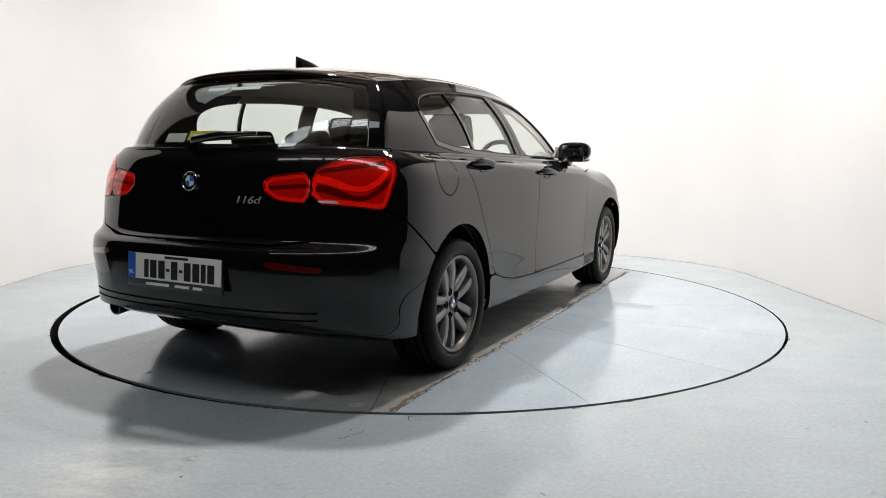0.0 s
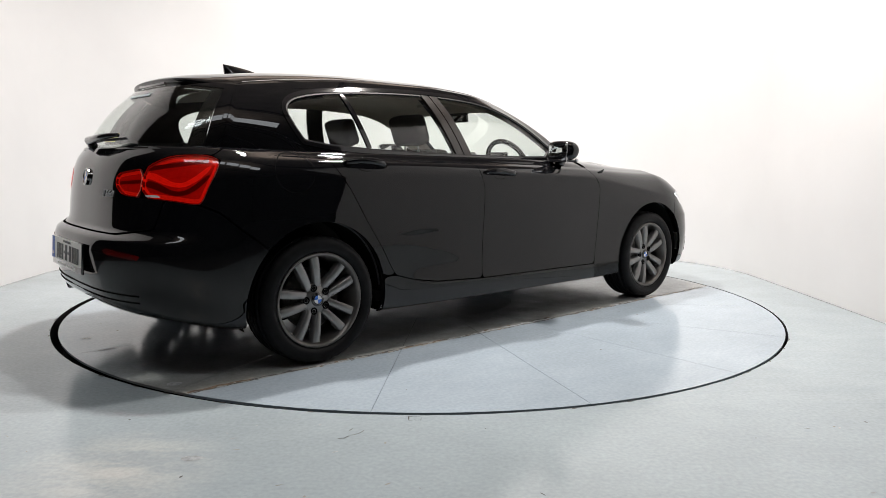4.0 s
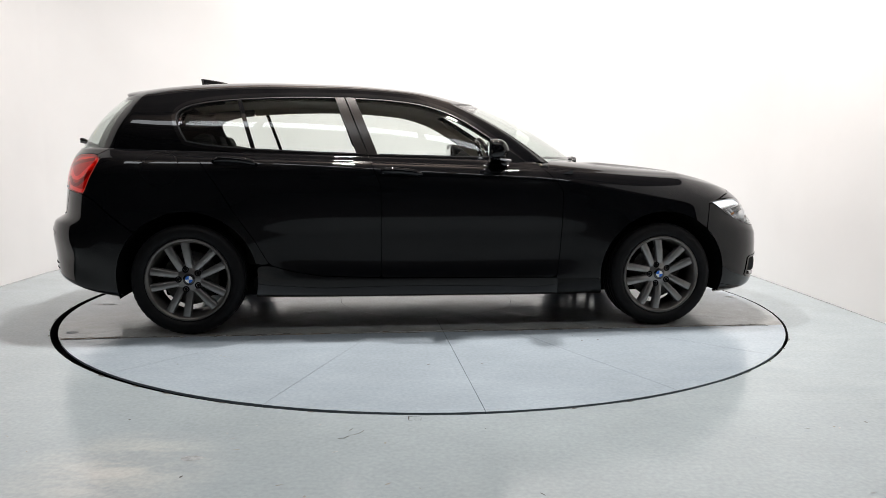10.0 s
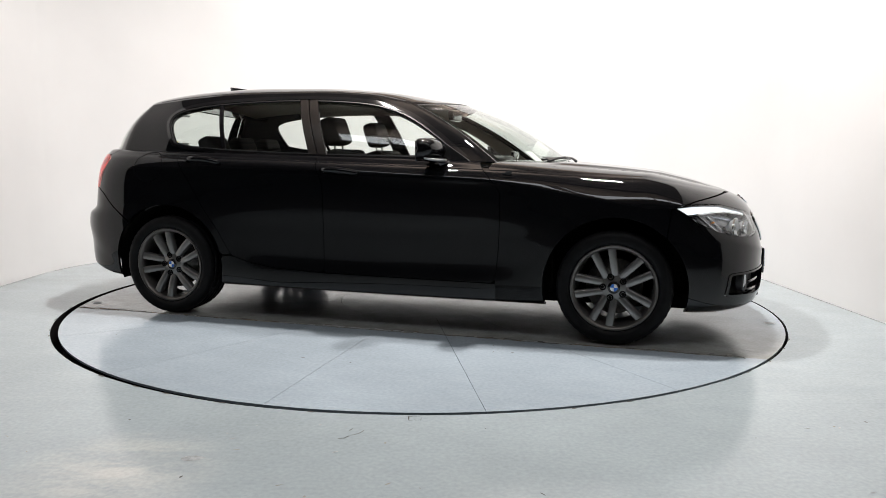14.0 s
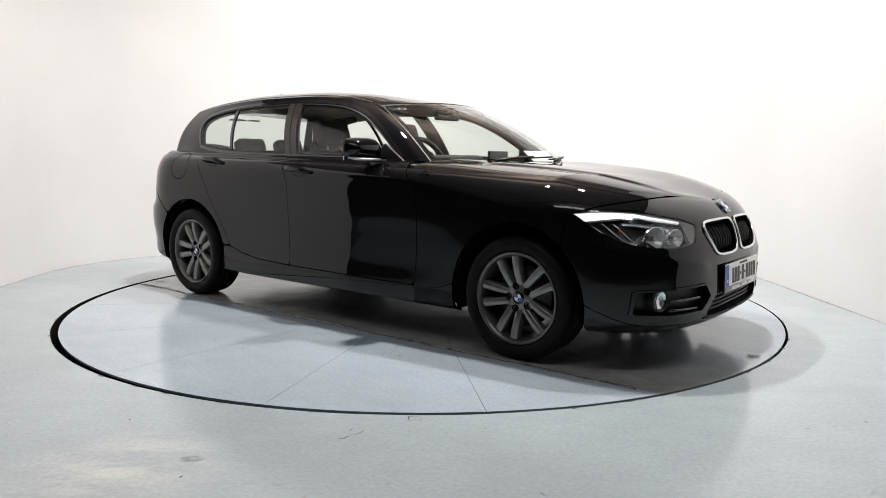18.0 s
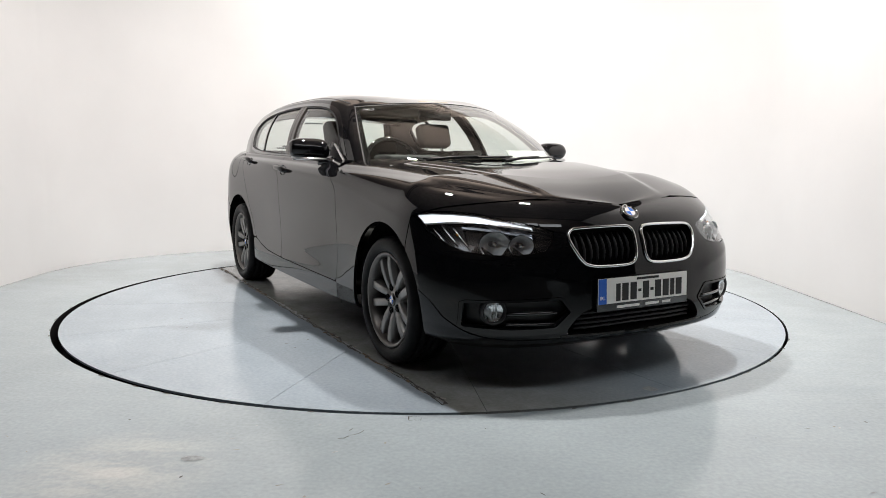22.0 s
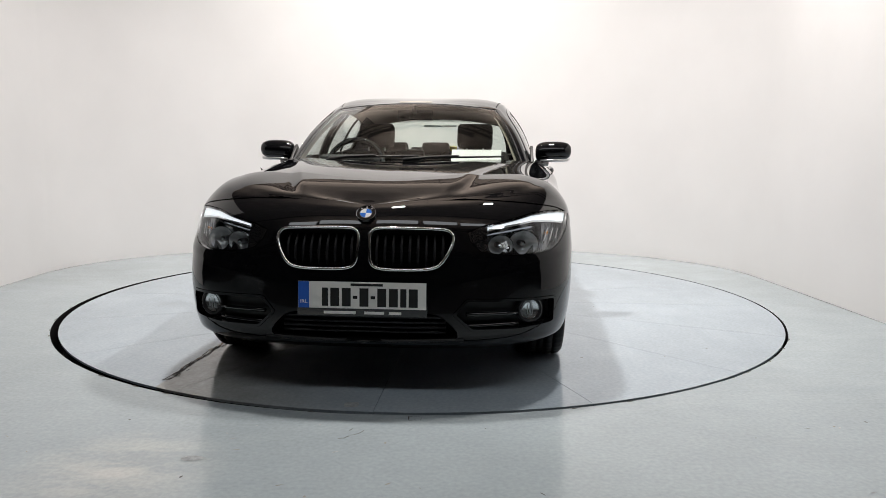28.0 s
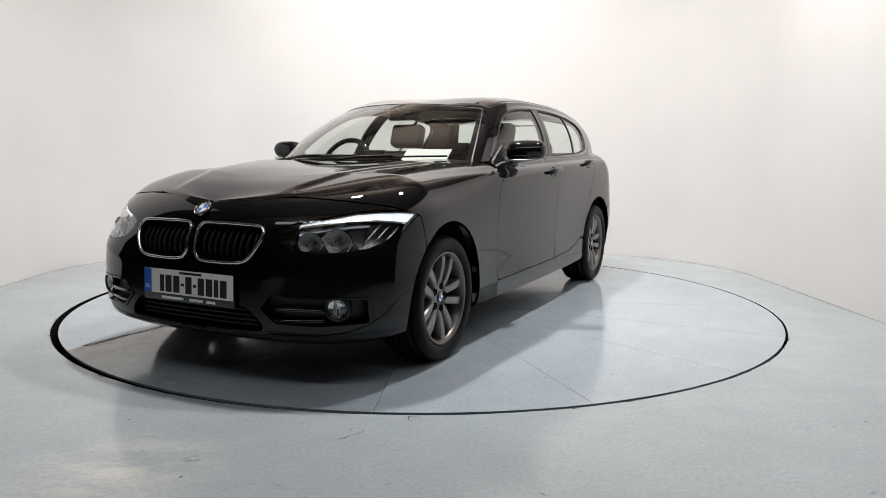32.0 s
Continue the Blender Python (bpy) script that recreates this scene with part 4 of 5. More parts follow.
# tail lamps
rxy, rz = RR[..., 0] + RR[..., 1], RR[..., 2]
rback = np.where(RR[..., 0] < -1.6, 1.0, -1.0)
TOX = np.minimum(inside(chaikin(TAILO, 1), rxy, rz), rback)
TIX = np.minimum(inside(chaikin(TAILI, 1), rxy, rz), rback)
for sd in (1, -1):
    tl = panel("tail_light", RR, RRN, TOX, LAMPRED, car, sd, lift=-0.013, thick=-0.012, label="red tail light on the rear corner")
    panel("lens", RR, RRN, TOX, REDGLASS, tl, sd, lift=0.002, thick=0)
    DARKB = [(-1.462, 0.898), (-1.40, 0.898), (-1.33, 0.878), (-1.26, 0.857), (-1.19, 0.857), (-1.12, 0.886), (-1.05, 0.930), (-1.03, 0.927), (-1.07, 0.890), (-1.12, 0.860), (-1.20, 0.835), (-1.30, 0.842), (-1.40, 0.866), (-1.47, 0.874)]
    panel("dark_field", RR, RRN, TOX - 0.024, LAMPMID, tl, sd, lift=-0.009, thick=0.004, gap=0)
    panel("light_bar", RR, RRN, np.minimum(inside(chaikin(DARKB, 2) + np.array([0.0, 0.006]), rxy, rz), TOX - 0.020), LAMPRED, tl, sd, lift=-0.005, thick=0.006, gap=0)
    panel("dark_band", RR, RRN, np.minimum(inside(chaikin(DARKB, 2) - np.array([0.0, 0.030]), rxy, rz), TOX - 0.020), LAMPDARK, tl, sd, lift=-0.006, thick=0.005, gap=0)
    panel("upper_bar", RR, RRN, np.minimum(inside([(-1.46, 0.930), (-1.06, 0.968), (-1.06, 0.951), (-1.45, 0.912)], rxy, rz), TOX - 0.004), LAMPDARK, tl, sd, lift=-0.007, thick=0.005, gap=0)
    panel("marker_strip", RR, RRN, np.minimum(np.minimum(TOX - 0.004, 0.010 - TOX), rz - 0.90), EMWHITE, tl, sd, lift=-0.006, thick=0.004, gap=0)
    panel("lamp_edge", RR, RRN, np.minimum(TOX, 0.005 - TOX), LAMPDARK, tl, sd, lift=-0.003, thick=0.009, gap=0)
    panel("reverse_lamp", RR, RRN, np.minimum(inside([(-1.475, 0.808), (-1.36, 0.808), (-1.33, 0.797), (-1.475, 0.799)], rxy, rz), TOX - 0.001), EMWHITE, tl, sd, lift=0.0032, thick=0.001, gap=0)
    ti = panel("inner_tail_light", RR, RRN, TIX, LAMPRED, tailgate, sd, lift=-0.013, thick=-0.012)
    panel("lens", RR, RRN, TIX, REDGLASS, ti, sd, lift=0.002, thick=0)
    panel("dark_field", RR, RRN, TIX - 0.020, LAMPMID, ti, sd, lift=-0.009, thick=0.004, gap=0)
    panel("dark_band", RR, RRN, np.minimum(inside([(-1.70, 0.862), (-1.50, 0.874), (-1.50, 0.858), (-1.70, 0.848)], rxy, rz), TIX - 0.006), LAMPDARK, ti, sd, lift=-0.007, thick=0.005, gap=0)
    panel("lamp_edge", RR, RRN, np.minimum(TIX, 0.005 - TIX), LAMPDARK, ti, sd, lift=-0.003, thick=0.009, gap=0)
    REFL = [(0.425, 0.566), (0.46, 0.574), (0.655, 0.553), (0.64, 0.534), (0.45, 0.548)]
    panel("reflector", LOW, LOWN, np.minimum(inside(REFL, fy, fz), np.where(LOW[..., 0] < -1.7, 1.0, -1.0)), REDDARK, rbumper, sd, lift=0.002, thick=0.006, gap=0)

# rear valance and tail pipe
for z0 in (0.345, 0.375):
    pts = [on_surface(LOW[-75:], LOWN[-75:], abs(y), z0, 0.0, y < 0)[0] for y in np.linspace(-0.62, 0.62, 21)]
    part("bumper_groove", tube(pts, 0.0045, 6), VOID, rbumper)
pipe = lathe([(0.027, 0.0), (0.033, 0.0), (0.035, 0.004), (0.035, 0.16), (0.031, 0.16), (0.029, 0.01)], 28, pose(-2.115, 0.50, 0.288, 0, 84, 0), closed=True)
part("exhaust_tip", pipe, GLOSSBLK, car)

# spoiler over the rear window
ni, nj = 48, 22
SPO = np.zeros((ni, nj, 3))
for i, u in enumerate(np.linspace(0, 1, ni)):
    y = 0.602 * u
    xf, zf = -1.50 + 0.10 * u ** 3, 1.393 - 0.078 * u ** 2.2
    xr = -1.800 + 0.21 * u ** 3.4
    zr = 1.350 - 0.056 * u ** 2.4
    prof = np.array([(xf, zf + 0.003), (xf + (xr - xf) * 0.5, (zf + zr) / 2 + 0.010), (xr + 0.01, zr + 0.003), (xr, zr - 0.006), (xr + 0.010, zr - 0.024), (xr + 0.07, zr - 0.045), (xf - 0.04, zf - 0.080)])
    # rounded outer ends: the section closes to its middle line
    end = max(0.0, (u - 0.93) / 0.07) ** 2
    mid = np.stack([prof[:, 0], np.linspace(zf - 0.02, zr - 0.018, 7)], 1)
    prof = prof * (1 - end) + mid * end
    pk = mono(np.arange(7), prof, np.linspace(0, 6, nj))
    SPO[i, :, 0], SPO[i, :, 1], SPO[i, :, 2] = pk[:, 0], y - 0.012 * end, pk[:, 1]
spoiler = panel("roof_spoiler", SPO, normals_of(SPO), np.full((ni, nj), 1.0), PAINT, car, mirror=True, thick=0)
part("brake_light", box(-1.788, 0, 1.328, 0.012, 0.36, 0.014, 0.003), BRAKE, spoiler)

# shark-fin aerial
bm = bmesh.new()
rows = []
for t in np.linspace(0, 1, 9):
    x = -1.20 - 0.20 * t
    h = 0.066 * (t ** 0.5)
    z0 = 1.411 - 0.012 * t
    hw = 0.038 * math.sin(math.pi * min(0.98, 0.12 + 0.8 * t)) ** 0.7
    rows.append([bm.verts.new((x - k * 0.012 * t, y * hw * (1 - 0.75 * k), z0 + h * k)) for y, k in ((-1, 0), (-1, 0.5), (-0.8, 0.9), (0, 1), (0.8, 0.9), (1, 0.5), (1, 0))])
for p, q in zip(rows, rows[1:]):
    for i in range(6):
        bm.faces.new((p[i], p[i + 1], q[i + 1], q[i]))
bm.faces.new(rows[-1])
part("roof_aerial", smooth(bm, 50), PAINT, car)


# roundels, plates, lettering
def roundel(p, n, r, parent, name="roundel"):
    m = frame_at(p, n)
    e = part(name, lathe([(0, 0.004), (r * 0.93, 0.004), (r * 0.93, 0.0)], 40, m), GLOSSBLK, parent)
    part("chrome_rim", lathe([(r * 0.92, 0.0), (r * 0.92, 0.006), (r * 0.96, 0.0075), (r, 0.006), (r, -0.004)], 40, m), CHROME, e)
    part("inner_ring", lathe([(r * 0.58, 0.004), (r * 0.60, 0.0058), (r * 0.63, 0.0058), (r * 0.645, 0.004)], 40, m), CHROME, e)
    for k in range(4):
        bm = bmesh.new()
        c = bm.verts.new((0, 0, 0.0052))
        arc = [bm.verts.new((r * 0.58 * math.cos(radians(90 * k + 15 * i)), r * 0.58 * math.sin(radians(90 * k + 15 * i)), 0.0052)) for i in range(7)]
        for a, b in zip(arc, arc[1:]):
            bm.faces.new((c, a, b))
        bmesh.ops.transform(bm, matrix=m, verts=bm.verts)
        part("quarter", bm, EMWHITE if k % 2 else EMBLUE, e)
    for k in range(3):
        a = radians(130 - 40 * k)
        part("ring_mark", box(0, 0, 0, r * 0.12, r * 0.2, 0.001, 0, m @ Matrix.Translation((r * 0.78 * math.cos(a), r * 0.78 * math.sin(a), 0.0048)) @ Matrix.Rotation(a - math.pi / 2, 4, "Z")), SATIN, e)


p, n = on_front(0, 0.742, 0.006)
roundel(p, n, 0.041, bumper)
p, n = on_surface(SIDE[-70:], SIDEN[-70:], 0.0, 0.872, 0.005, False)
roundel(p, n, 0.041, tailgate)


def letters(text, size, m, mat, parent, depth=0.002, name="lettering", shear=0.0, thin=0.0):
    cu = bpy.data.curves.new("letters", "FONT")
    cu.body, cu.size, cu.extrude, cu.align_x, cu.align_y, cu.shear = text, size, depth, "CENTER", "CENTER", shear
    cu.offset = thin
    tmp = bpy.data.objects.new("letters", cu)
    me = bpy.data.meshes.new_from_object(tmp)
    bpy.data.objects.remove(tmp)
    me.transform(m)
    me.materials.clear()
    return part(name, me, mat, parent)


def number_plate(p, n, parent):
    m = frame_at(p, n)
    pl = part("number_plate", box(0, 0, 0, 0.530, 0.142, 0.012, 0.004, m @ Matrix.Translation((0, -0.014, 0.002))), GLOSSBLK, parent, "black plate holder with white number plate")
    part("plate_face", box(0, 0, 0, 0.520, 0.108, 0.004, 0.0015, m @ Matrix.Translation((0, 0, 0.009))), PLATE, pl)
    part("blue_band", box(0, 0, 0, 0.044, 0.107, 0.001, 0, m @ Matrix.Translation((-0.237, 0, 0.0115))), BLUE, pl)
    letters("IRL", 0.022, m @ Matrix.Translation((-0.237, -0.028, 0.0122)), PLATE, pl, 0.0003)
    xs, x = [], -0.165
    for w in (0.030, 0.044, 0.044, 0.022, 0.044, 0.022, 0.044, 0.044, 0.030, 0.044):
        h = 0.074 if w > 0.025 else 0.012
        part("plate_bar", box(0, 0, 0, w * 0.82, h, 0.001, 0, m @ Matrix.Translation((x + w / 2, -0.008, 0.0116))), INK, pl)
        x += w + 0.003
    part("plate_bar", box(0, 0, 0, 0.13, 0.010, 0.001, 0, m @ Matrix.Translation((0.02, 0.043, 0.0116))), INK, pl)
    for cx, w in ((-0.09, 0.13), (0.05, 0.08), (0.135, 0.05)):
        part("holder_bar", box(0, 0, 0, w, 0.011, 0.001, 0, m @ Matrix.Translation((cx, -0.071, 0.0088))), PLATE, pl)


p, n = on_front(0, 0.425, 0.006)
number_plate(p, Vector((1, 0, 0.04)), bumper)
p, n = on_surface(SIDE[-70:], SIDEN[-70:], 0.0, 0.520, 0.004, False)
number_plate(p, Vector((-1, 0, 0.06)), rbumper)
p, n = on_surface(SIDE[-70:], SIDEN[-70:], 0.295, 0.803, 0.002, True)
letters("116d", 0.060, frame_at(p, n) @ Matrix.Diagonal((1.0, 0.72, 1.0, 1.0)), BADGE, tailgate, 0.0025, shear=0.25, thin=-0.0006)

# door handles, mirrors
for sd in (1, -1):
    for hx, hz in ((-1.082, 0.938), (-0.185, 0.891)):
        p, n = on_surface(SIDE, SIDEN, hx, hz, 0.0, sd < 0, u=SIDE[..., 0])
        m = frame_at(p, n)
        tilt = Matrix.Rotation(radians(4.5) * (1 if sd > 0 else -1), 4, "Z")
        cup = lathe([(0.052, 0.0012), (0.046, -0.006), (0.03, -0.016), (0, -0.02)], 28)
        bmesh.ops.scale(cup, vec=(1.1, 0.62, 1), verts=cup.verts)
        bmesh.ops.transform(cup, matrix=m @ tilt, verts=cup.verts)
        hd = part("door_handle", tube([m @ tilt @ Vector((0.118 * k, 0.006 * (1 - k * k), 0.002 + 0.030 * (1 - k ** 4))) for k in np.linspace(-1, 1, 13)], [0.008, 0.014, 0.017, 0.018, 0.018, 0.018, 0.018, 0.018, 0.018, 0.018, 0.017, 0.014, 0.008], 12), PAINT, car)
        part("handle_cup", cup, GLOSSBLK, hd)
        if hx > -0.5:
            q = m @ tilt @ Vector((-0.098 * (1 if sd < 0 else -1), 0.0, 0.016))
            part("lock_cap", lathe([(0, 0.006), (0.010, 0.004), (0.011, -0.01)], 16, frame_at(q, n)), SATIN, hd)
    # mirror: rounded shell
    mi = new("door_mirror")
    mi.parent = car
    nu, nv = 28, 20
    V, Fc = [], []
    for i in range(nu + 1):
        th = math.pi * i / nu
        for j in range(nv):
            ph = 2 * math.pi * j / nv
            a, b, c = math.cos(th), math.sin(th) * math.cos(ph), math.sin(th) * math.sin(ph)
            k = 1 / (abs(a) ** 3.2 + abs(b) ** 3.2 + abs(c) ** 3.2) ** (1 / 3.2)
            a, b, c = a * k, b * k, c * k
            yy = 0.112 * a
            zz = 0.069 * c * (0.84 + 0.16 * (1 - a) / 2 * 1.0) + 0.006 * a
            xx = 0.062 * b if b > 0 else 0.048 * b
            xx -= 0.030 * (a + 1) / 2 + 0.02 * abs(c)
            V.append((0.365 + xx, sd * (0.882 + yy), 1.020 + zz))
    for i in range(nu):
        for j in range(nv):
            Fc.append((i * nv + j, i * nv + (j + 1) % nv, (i + 1) * nv + (j + 1) % nv, (i + 1) * nv + j))
    bm = bmesh.new()
    vs = [bm.verts.new(v) for v in V]
    for f in Fc:
        try:
            bm.faces.new([vs[k] for k in f])
        except ValueError:
            pass
    bmesh.ops.remove_doubles(bm, verts=bm.verts, dist=1e-5)
    part("mirror_shell", smooth(bm, 60), PAINT, mi)
    part("mirror_base", tube([(0.44, sd * 0.70, 0.955), (0.42, sd * 0.775, 0.948), (0.385, sd * 0.84, 0.952)], [0.022, 0.020, 0.024], 12), GLOSSBLK, mi)
    part("indicator_strip", tube([(0.418, sd * 0.80, 0.964), (0.425, sd * 0.84, 0.964), (0.412, sd * 0.92, 0.964), (0.380, sd * 0.968, 0.968), (0.345, sd * 0.984, 0.974)], [0.004, 0.0075, 0.0085, 0.0075, 0.005], 8), SATIN, mi)
    part("mirror_glass", box(0.298, sd * 0.886, 1.012, 0.006, 0.155, 0.108, 0.002, Matrix.Rotation(radians(6 * sd), 4, "Z")), CHROME, mi)
    # mirror triangle
    tri = prism([(0.30, 0.955), (0.56, 0.945), (0.40, 1.055)], sd * 0.735, sd * 0.752, "y", 0.003)
    part("mirror_sail", tri, TRIM, mi)

# wipers
wr = part("rear_wiper", tube([(-2.075, 0.02, 1.020), (-2.105, -0.02, 1.045), (-2.085, -0.15, 1.062), (-2.055, -0.30, 1.068)], [0.022, 0.020, 0.015, 0.009], 10), GLOSSBLK, tailgate)
part("wiper_hub", lathe([(0, 0.03), (0.02, 0.028), (0.026, 0.0)], 20, pose(-2.065, 0.03, 1.015, 0, -70, 0)), GLOSSBLK, wr)
part("wiper_blade", tube([(-2.062, 0.06, 1.036), (-2.068, -0.12, 1.046), (-2.035, -0.36, 1.052)], 0.006, 8), TRIM, wr)
for y0, y1 in ((-0.42, 0.10), (0.02, 0.56)):
    def ws(y, h):
        return on_surface(GREEN_C[:50], GREENN_C[:50], abs(y), h, 0.012, y < 0)[0]
    a = ws(y0, 0.966)
    w1 = part("wiper", tube([ws(y0 + (y1 - y0) * k, 0.963 + 0.014 * k) for k in np.linspace(0, 1, 8)], 0.0055, 8), TRIM, car)
    part("wiper_arm", tube([ws(y0, 0.957) + Vector((0.03, 0, -0.005)), ws(y0 + (y1 - y0) * 0.25, 0.962) + Vector((0.012, 0, 0.008)), ws(y0 + (y1 - y0) * 0.55, 0.970) + Vector((0.006, 0, 0.008))], [0.009, 0.007, 0.005], 8), TRIM, w1)

# writing and stickers on the glass
p, n = on_surface(GREEN_C[:50], GREENN_C[:50], 0.475, 1.262, 0.003, True)
letters("14-3", 0.044, frame_at(p, n) @ Matrix.Rotation(radians(-6), 4, "Z"), PAPER, windscreen, 0.0002, thin=-0.0011)
for c, w in ((0.085, 0.115), (-0.075, 0.165)):
    p, n = on_surface(GREEN_C[165:], GREENN_C[165:], abs(c), 1.268, 0.003, c < 0)
    part("sticker_bar", box(0, 0, 0, w, 0.019, 0.0006, 0, frame_at(p, n)), STICKER, screen)
p, n = on_surface(GREEN_C[165:], GREENN_C[165:], 0.06, 1.078, -0.03, False)
part("card", box(0, 0, 0, 0.17, 0.05, 0.002, 0, frame_at(p, n)), YELLOW, screen, "yellow card behind the rear glass")
p, n = on_surface(GREEN_C[165:], GREENN_C[165:], 0.22, 1.070, -0.03, False)
part("card", box(0, 0, 0, 0.12, 0.045, 0.002, 0, frame_at(p, n)), PAPER, screen, "white leaflet behind the rear glass")

# inside
part("cabin_floor", box(-0.05, 0, 0.275, 1.9, 1.64, 0.05, 0.01), VOID, car)
part("under_tray", box(0.12, 0, 0.215, 3.30, 1.24, 0.09, 0.03), VOID, car)
part("engine_bulkhead", box(0.98, 0, 0.55, 0.06, 1.40, 0.62, 0.01), VOID, car)
part("boot_floor", box(-1.7, 0, 0.62, 0.62, 1.1, 0.05, 0.01), VOID, car)
part("parcel_shelf", box(-1.68, 0, 0.985, 0.44, 1.16, 0.02, 0.005), SEAT, car)
for sd in (1, -1):
    card = np.minimum(np.where((SIDE[..., 0] < 0.80) & (SIDE[..., 0] > -1.55) & (SIDE[..., 2] > 0.33), 1.0, -1.0), AR)
    panel("door_card", SIDE, SIDEN, card, DASH, car, sd, lift=-0.06, thick=0)
dash = part("dashboard", prism([(1.02, 0.60), (1.02, 0.935), (0.80, 0.950), (0.60, 0.930), (0.50, 0.86), (0.52, 0.70), (0.62, 0.60)], -0.68, 0.68, "y", 0.02), DASH, car)
part("instrument_hood", box(0.58, -0.365, 0.955, 0.24, 0.34, 0.075, 0.035, None, 4), DASH, dash)
part("screen", box(0.66, 0.0, 0.985, 0.02, 0.20, 0.07, 0.006), GLOSSBLK, dash)
part("paper_sheet", box(0.72, 0.41, 0.990, 0.004, 0.29, 0.105, 0, Matrix.Rotation(radians(-50), 4, "Y")), PAPER, dash, "white paper price sheet on the dashboard")
for zz, w in ((1.008, 0.22), (0.985, 0.28), (0.97, 0.25)):
    part("sheet_line", box(0.7245 - (zz - 0.985) * 1.19, 0.41, zz + 0.0, 0.001, w * 0.85, 0.004, 0, Matrix.Rotation(radians(-50), 4, "Y")), SATIN, dash)
sw = part("steering_wheel", tube([Vector((0.40, -0.365, 0.925)) + Matrix.Rotation(radians(-24), 3, "Y") @ Vector((0, 0.178 * math.cos(a), 0.178 * math.sin(a))) for a in np.linspace(0, 2 * math.pi, 40, endpoint=False)], 0.0165, 10, True), GLOSSBLK, car)
part("wheel_boss", box(0.42, -0.365, 0.915, 0.06, 0.15, 0.12, 0.025, Matrix.Rotation(radians(-24), 4, "Y")), DASH, sw)
for a in (0, 180, 270):
    d = Matrix.Rotation(radians(-24), 3, "Y") @ Vector((0, math.cos(radians(a)), math.sin(radians(a))))
    part("wheel_spoke", tube([Vector((0.415, -0.365, 0.918)) + d * 0.06, Vector((0.40, -0.365, 0.925)) + d * 0.17], [0.022, 0.013], 8), DASH, sw)
im = part("rear_view_mirror", box(0.255, 0, 1.248, 0.035, 0.23, 0.065, 0.014, Matrix.Rotation(radians(-4), 4, "Y"), 3), GLOSSBLK, car)
part("mirror_stem", tube([(0.27, 0, 1.262), (0.36, 0, 1.29)], 0.014, 8), TRIM, im)
part("roof_console", box(0.12, 0, 1.322, 0.24, 0.22, 0.03, 0.01), BEIGE, car)


def seat(x, y, rear=False):
    w = 0.50 if not rear else 1.16
    s = new("front_seat" if not rear else "rear_bench")
    s.parent = car
    s.location = (x, y, 0)
    lean = Matrix.Rotation(radians(-19 if not rear else -22), 4, "Y")
    part("seat_base", box(0.16, 0, 0.44, 0.52, w, 0.20, 0.05, None, 3), SEAT, s)
    part("backrest", box(-0.20, 0, 0.72, 0.15, w, 0.62 if not rear else 0.56, 0.055, lean, 4), SEAT, s)
    if not rear:
        for k in (-1, 1):
            part("bolster", box(-0.15, k * 0.22, 0.70, 0.14, 0.09, 0.50, 0.035, lean, 3), SEAT, s)
    for hy in ((0,) if not rear else (-0.36, 0.0, 0.36)):
        hz = 1.135 if not rear else 1.045
        hx = -0.335 if not rear else -0.345
        hr = part("headrest", box(hx, hy, hz, 0.10, 0.26 if not rear else 0.24, 0.175 if not rear else 0.115, 0.04, lean, 4), SEAT, s)
        for k in (-1, 1):
            part("headrest_post", tube([(hx + 0.03, hy + k * 0.06, hz - 0.16), (hx + 0.01, hy + k * 0.06, hz - 0.05)], 0.007, 8), SATIN, hr)
    return s


seat(-0.10, 0.365)
seat(-0.10, -0.365)
seat(-0.98, 0.0, True)


